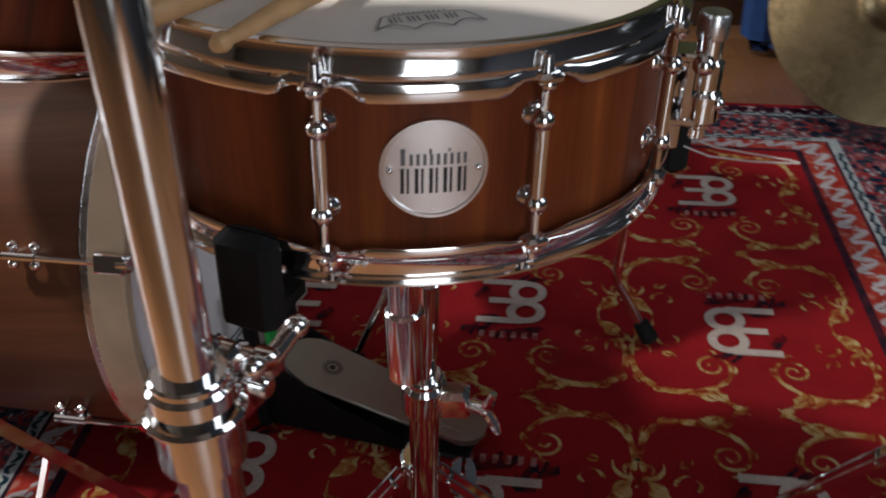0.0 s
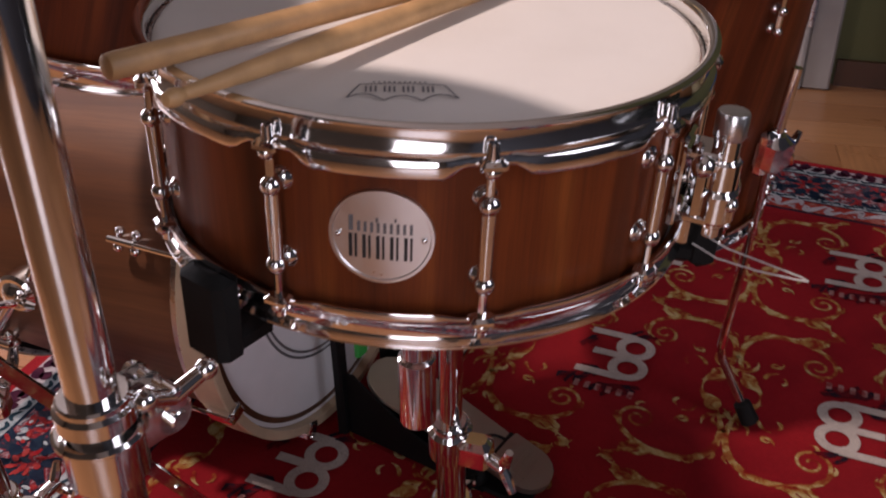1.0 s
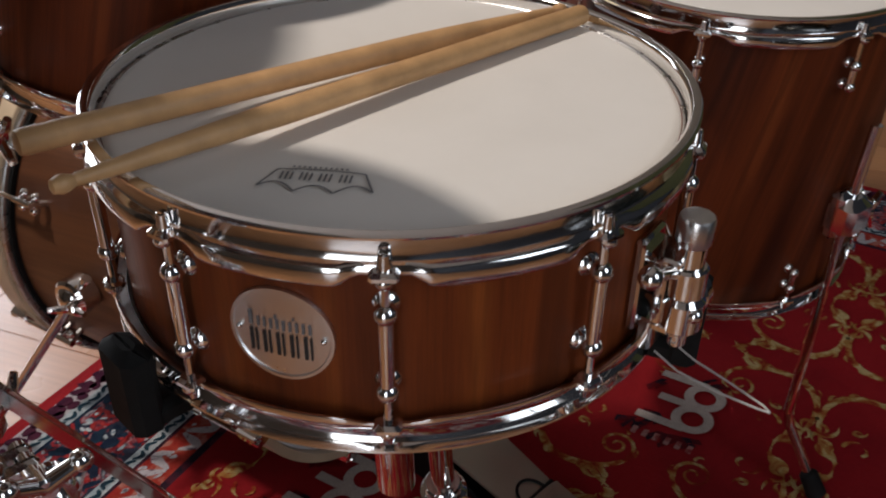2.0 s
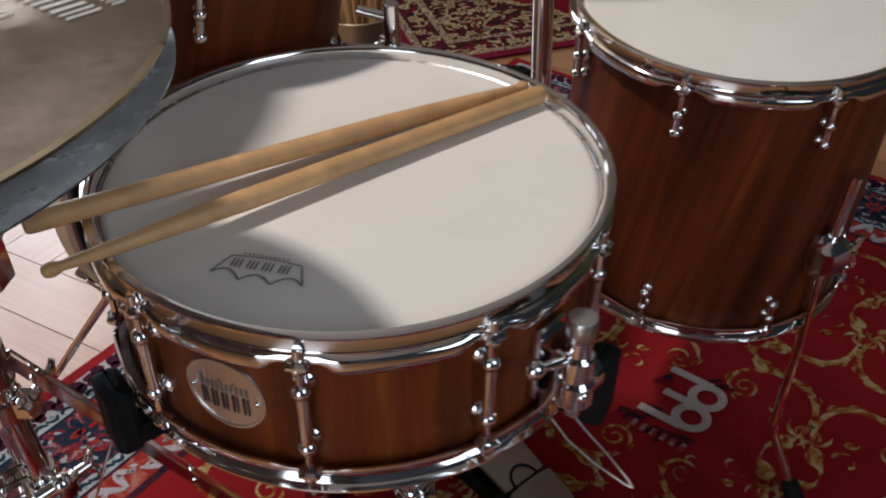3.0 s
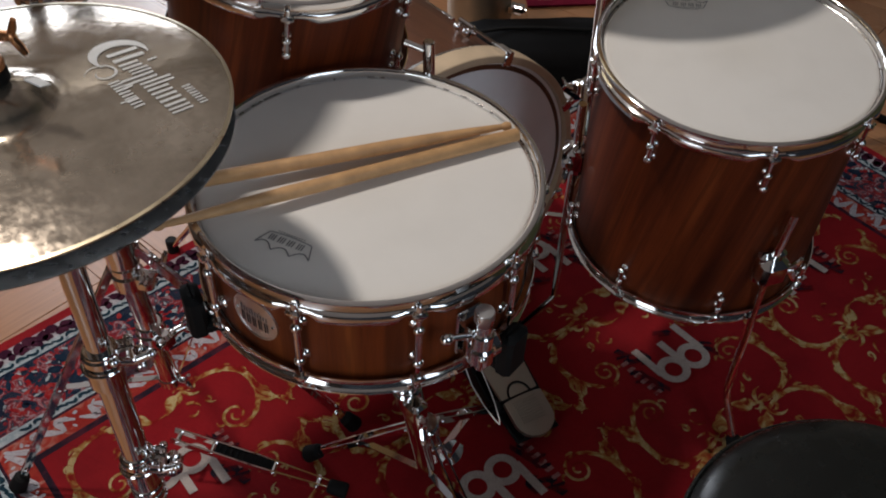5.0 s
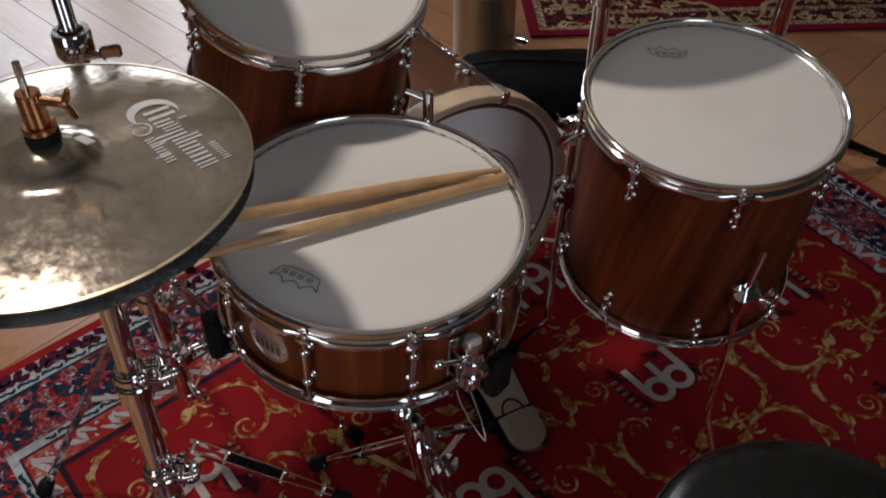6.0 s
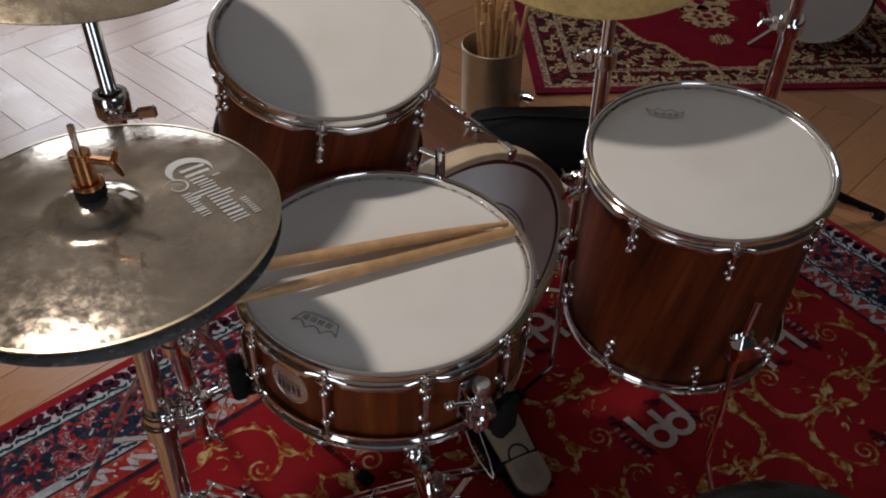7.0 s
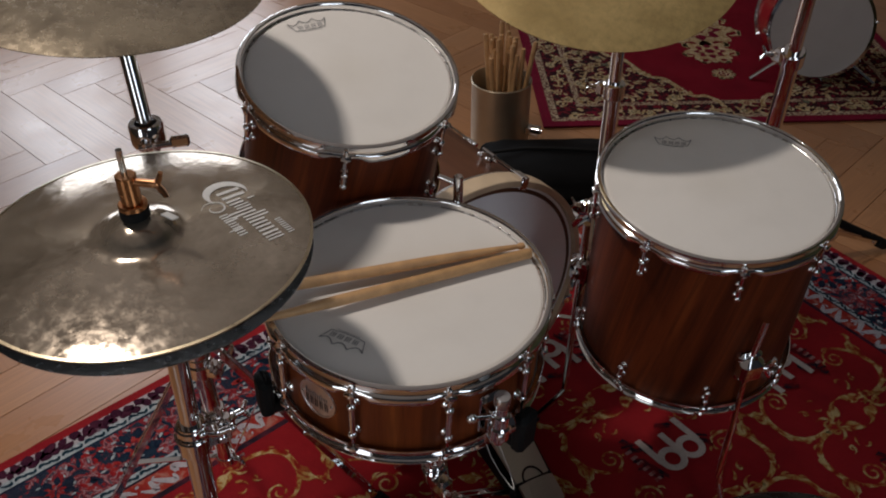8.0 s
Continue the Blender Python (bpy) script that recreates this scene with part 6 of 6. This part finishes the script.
bm.faces.new([bm.verts.new(p) for p in ((-0.003, -0.004, 0.0074), (0.004, -0.004, 0.0074), (0.004, 0.004, 0.0074), (-0.003, 0.004, 0.0074))])
moved(bm, bm.verts, Matrix.Translation(PO + PH) @ PMX @ Matrix.Translation((0.215, 0, 0)))
part("maker_mark", bm, "ink", fb)
bm = bmesh.new()
flat = Vector((px.x, px.y, 0)).normalized()
fm = Matrix((flat, py, Vector((0, 0, 1)))).transposed().to_4x4()
block(bm, PO + Vector(((PH.x + PT.x) / 2 - 0.02, (PH.y + PT.y) / 2 + 0.005, 0.013)), (0.31, 0.085, 0.008), fm, 0.003)
part("base_plate", bm, "black_metal", pedal)
bm = bmesh.new()
base = Vector((PH.x, PH.y, 0.017)) + PO
for s in (-1, 1):
    side = []
    for x, z in ((0.06, 0.0), (0.29, 0.0), (0.29, 0.10), (0.27, 0.105), (0.18, 0.050), (0.08, 0.012)):
        side.append(base + flat * x + py * s * 0.046 + Vector((0, 0, z)))
    a = [bm.verts.new(p) for p in side]
    b = [bm.verts.new(p + py * s * 0.004) for p in side]
    bm.faces.new(a)
    bm.faces.new(list(reversed(b)))
    for i in range(len(side)):
        j = (i + 1) % len(side)
        bm.faces.new((a[j], a[i], b[i], b[j]))
bmesh.ops.recalc_face_normals(bm, faces=bm.faces)
part("side_guard", bm, "black_metal", pedal)
for s in (-1, 1):
    bm = block(bmesh.new(), base + flat * 0.288 + py * s * 0.052 + Vector((0, 0, 0.11)), (0.016, 0.018, 0.225), fm, 0.004)
    part("post", bm, "black_metal", pedal)
bm = tube(bmesh.new(), base + flat * 0.288 - py * 0.065 + Vector((0, 0, 0.215)), base + flat * 0.288 + py * 0.065 + Vector((0, 0, 0.215)), 0.008, seg=16, bevel=0.001)
ax = part("axle", bm, "chrome", pedal)
bm = bmesh.new()
b0, b1 = base + flat * 0.288 + Vector((0, 0, 0.215)), base + flat * 0.250 + Vector((0, 0, 0.36))
tube(bm, b0, b1, 0.0036, seg=12)
part("beater_rod", bm, "chrome", ax)
bm = tube(bmesh.new(), b1 - flat * 0.022, b1 + flat * 0.022, 0.024, seg=24, bevel=0.004)
part("beater", bm, "rubber", ax)
bm = block(bmesh.new(), base + flat * 0.292 + Vector((0, 0, 0.125)), (0.008, 0.022, 0.050), fm, 0.002)
part("cam_strap", bm, "green_felt", pedal, "bright green strap")
bm = wing_nut(bmesh.new(), base + flat * 0.25 - py * 0.055 + Vector((0, 0, 0.02)), -py + Vector((0, 0, 0.6)), 0.014)
part("clamp_screw", bm, "chrome", pedal)

# ---- throne ----
throne = thing("drum_throne", pose(0.592, 0.735, 0), "round black vinyl drum throne", "stool")
bmx = capped(bmesh.new(), [(0.150, 0.505), (0.172, 0.512), (0.181, 0.528), (0.182, 0.550), (0.178, 0.574), (0.166, 0.588), (0.140, 0.595), (0.09, 0.599), (0.03, 0.600)], 72)
seat = part("seat", bmx, "vinyl", throne)
bmx = lathe(bmesh.new(), [(0.1815 + 0.003 * math.cos(a), 0.566 + 0.003 * math.sin(a)) for a in [2 * math.pi * i / 8 for i in range(8)]], 72, None, True)
part("piping", bmx, "vinyl", seat)
part("column", tube(bmesh.new(), (0, 0, 0.12), (0, 0, 0.508), 0.0145, seg=20, bevel=0.001), "chrome", throne)
for k in range(3):
    a = radians(40 + 120 * k)
    strip_leg(throne, Vector((0, 0, 0)), (0.02 * math.cos(a), 0.02 * math.sin(a), 0.30), (0.25 * math.cos(a), 0.25 * math.sin(a), 0.02))

# ---- stick holder, bag, far kit ----
cup = thing("stick_holder", pose(-1.055, 1.870, 0), "brushed metal bin full of wooden drumsticks", "stick holder")
bmx = lathe(bmesh.new(), [(0.0, 0.004), (0.084, 0.004), (0.090, 0.010), (0.090, 0.222), (0.0925, 0.226), (0.0900, 0.229), (0.0872, 0.222), (0.0872, 0.012), (0.0, 0.012)], 56, None, False)
bmesh.ops.remove_doubles(bmx, verts=bmx.verts, dist=0.0001)
part("bin", bmx, "cup", cup)
bmx = bmesh.new()
block(bmx, (0.091, 0.038, 0.078), (0.022, 0.030, 0.030), pose(0, 0, 0, 0, 0, 23), 0.005)
tube(bmx, (0.098, 0.041, 0.078), (0.124, 0.052, 0.078), 0.0175, seg=22, bevel=0.003)
tube(bmx, (0.122, 0.051, 0.078), (0.130, 0.0545, 0.078), 0.0095, seg=16, bevel=0.002)
part("clamp", bmx, "chrome", cup)
rr = random.Random(11)
for k in range(27):
    a, r0 = rr.uniform(0, 2 * math.pi), rr.uniform(0.005, 0.046)
    p = Vector((r0 * math.cos(a), r0 * math.sin(a), 0.016))
    a2 = a + rr.uniform(-0.5, 0.5)
    r1 = min(0.078, r0 * 1.5 + 0.006)
    L = rr.uniform(0.31, 0.375)
    lean = rr.uniform(0.10, 0.42)
    q = Vector((r1 * math.cos(a2) * (1 + lean), r1 * math.sin(a2) * (1 + lean), L))
    m = Matrix.Translation(Vector((-1.055, 1.870, 0)) + p) @ (q - p).to_track_quat("Z", "Y").to_matrix().to_4x4()
    sk = thing("drumstick", m, "wooden drumstick standing in the metal bin", "drumstick", "sticks in the bin")
    LL = (q - p).length
    part("shaft", capped(bmesh.new(), [(0.004, 0), (0.0072, 0.004), (0.0072, LL - 0.006), (0.0055, LL - 0.001), (0.002, LL)], 12), "stick", sk)

bag = thing("stick_bag", pose(-0.755, 1.815, 0, 0, 0, 50), "black soft nylon bag lying on the floor", "bag")
bmx = bmesh.new()
bmesh.ops.create_icosphere(bmx, subdivisions=4, radius=1)
for v in bmx.verts:
    c = v.co.copy()
    w = noise.noise(c * 1.8) * 0.12 + noise.noise(c * 5) * 0.04
    v.co = Vector((math.copysign(abs(c.x) ** 0.7, c.x) * 0.27, math.copysign(abs(c.y) ** 0.75, c.y) * 0.14, 0.066 + c.z * 0.064)) * (1 + w)
    v.co.z = max(0.001, v.co.z)
part("body", bmx, "bag", bag)
part("zip", sweep(bmesh.new(), [(-0.20, 0.0, 0.130), (-0.1, 0.01, 0.137), (0.0, 0.0, 0.140), (0.1, -0.01, 0.137), (0.2, 0.0, 0.128)], 0.005, 8), "rubber", bag)

kit = thing("small_drum", axis_pose((-0.66, 3.02, 0.0), (0, 0, 1)), "small red lacquered bass drum with white head on the far rug", "drum")
KN = Vector((0.62, -0.72, 0.22)).normalized()
km = Matrix.Translation((0.0, 0.0, 0.185)) @ KN.to_track_quat("Z", "Y").to_matrix().to_4x4()
bm = lathe(bmesh.new(), [(0.168, 0.0), (0.168, -0.26), (0.16, -0.26), (0.16, 0.0)], 72, None, True)
moved(bm, bm.verts, km)
part("shell", bm, "red_lacquer", kit)
bm = skin_disc(0.168, 0.006)
moved(bm, bm.verts, km)
part("head", bm, "skin", kit)
for z in (0.0, -0.26):
    bm = lathe(bmesh.new(), [(0.166, z - 0.012), (0.178, z - 0.012), (0.179, z + 0.010), (0.168, z + 0.012)], 72, None, True)
    moved(bm, bm.verts, km)
    part("hoop", bm, "chrome", kit)
for k in range(8):
    a = radians(45 * k + 10)
    bm = bmesh.new()
    block(bm, (0.172 * math.cos(a), 0.172 * math.sin(a), -0.06), (0.02, 0.018, 0.04), pose(0, 0, 0, 0, 0, math.degrees(a)), 0.004)
    tube(bm, (0.180 * math.cos(a), 0.180 * math.sin(a), -0.05), (0.180 * math.cos(a), 0.180 * math.sin(a), 0.016), 0.003, seg=8)
    moved(bm, bm.verts, km)
    part("lug", bm, "chrome", kit)
bm = tube(bmesh.new(), (0.05, 0.05, 0.10), (0.19, 0.10, 0.012), 0.006, seg=10)
part("spur", bm, "chrome", kit)
bm = tube(bmesh.new(), (-0.05, -0.05, 0.10), (-0.12, -0.19, 0.012), 0.006, seg=10)
part("spur", bm, "chrome", kit)

# ---- things at the green wall ----
chair = thing("armchair", pose(0.927, 2.428, 0, 0, 0, -30), "blue cloth upholstered armchair by the green wall", "armchair")
part("base", block(bmesh.new(), (0.06, 0.0, 0.20), (0.42, 0.36, 0.38), None, 0.03), "blue_cloth", chair)
part("armrest", block(bmesh.new(), (-0.16, 0.0, 0.30), (0.10, 0.40, 0.56), None, 0.04), "blue_cloth", chair)
part("backrest", block(bmesh.new(), (0.06, 0.17, 0.48), (0.40, 0.10, 0.56), None, 0.04), "blue_cloth", chair)
low = Vector((0.845, 1.915, 0.285))
cymbal(low, (-0.22, -0.82, 0.52), (0.245, 0.018, 0.06, 0.024), "low_bronze", "large bronze cymbal on a low stand, tipped upright")
pole_stand((0.915, 2.065, 0.0), low + Vector((0.015, 0.03, 0)), "low chrome stand carrying the tipped cymbal", [0.20], [(1.05, 2.00, 0.02), (0.80, 2.13, 0.02), (0.92, 1.86, 0.02)], 0.011, 0.15, (1, 0, 0))

# ---- parquet ----
slab("floor", X0, Y0, -0.06, X1, Y1, -0.004, "screed", "oak herringbone parquet floor", "floor")
floor = bpy.data.objects["floor"]
BW, BL = 0.128, 0.64


def board_bm(bm, m, uvl):
    x, y, c = BL / 2 - 0.0004, BW / 2 - 0.0004, 0.0008
    top = [bm.verts.new(m @ Vector(p)) for p in ((-x + c, -y + c, 0), (x - c, -y + c, 0), (x - c, y - c, 0), (-x + c, y - c, 0))]
    low = [bm.verts.new(m @ Vector(p)) for p in ((-x, -y, -0.0035), (x, -y, -0.0035), (x, y, -0.0035), (-x, y, -0.0035))]
    uvs = ((-x, -y), (x, -y), (x, y), (-x, y))
    f = bm.faces.new(top)
    for l, q in zip(f.loops, uvs):
        l[uvl].uv = q
    for i in range(4):
        j = (i + 1) % 4
        f = bm.faces.new((low[i], low[j], top[j], top[i]))
        for l, q in zip(f.loops, (uvs[i], uvs[j], uvs[j], uvs[i])):
            l[uvl].uv = q


places = []
rot = Matrix.Rotation(radians(5), 4, "Z")
for i in range(-60, 60):
    for j in range(-14, 14):
        # herringbone: pairs of boards at right angles, stepped along the diagonal
        a = Vector((i * BW + j * BL, i * BW - j * BL, 0))
        for k in (0, 1):
            if k == 0:
                c, an = a + Vector((BL / 2, BW / 2, 0)), 0
            else:
                c, an = a + Vector((-BW / 2, BL / 2, 0)), 90
            places.append((rot @ c, an + 5))
rug_box = (-0.82, 0.93, 0.05, 2.06)
near, rest = [], []
for c, an in places:
    c = c + Vector((-0.9, 1.22, 0))
    if not (X0 - 0.1 < c.x < X1 + 0.1 and Y0 - 0.1 < c.y < Y1 + 0.1):
        continue
    if rug_box[0] + 0.25 < c.x < rug_box[1] - 0.25 and rug_box[2] + 0.25 < c.y < rug_box[3] - 0.25:
        continue
    if -2.3 < c.x < -0.55 and -0.2 < c.y < 2.4:
        near.append((c, an))
    else:
        rest.append((c, an))
bm = bmesh.new()
board_bm(bm, Matrix.Identity(4), bm.loops.layers.uv.new("uv"))
first_board = None
for c, an in near[:300]:
    m = Matrix.Translation((c.x, c.y, 0.0)) @ pose(0, 0, 0, 0, 0, an)
    if first_board is None:
        first_board = part("board", bm, "boards", floor)
        first_board.matrix_basis = m
    else:
        share("board", first_board, m, floor)
bm = bmesh.new()
uvl = bm.loops.layers.uv.new("uv")
for c, an in rest + near[300:]:
    board_bm(bm, Matrix.Translation((c.x, c.y, 0.0)) @ pose(0, 0, 0, 0, 0, an), uvl)
# sawn off along the walls
for co, no in (((X0 + 0.09, 0, 0), (-1, 0, 0)), ((X1 - 0.09, 0, 0), (1, 0, 0)), ((0, Y0 + 0.09, 0), (0, -1, 0)), ((0, Y1 - 0.09, 0), (0, 1, 0))):
    bmesh.ops.bisect_plane(bm, geom=bm.verts[:] + bm.edges[:] + bm.faces[:], plane_co=co, plane_no=no, clear_outer=True)
tagged(part("boards", bm, "boards", floor), kind="stuff")
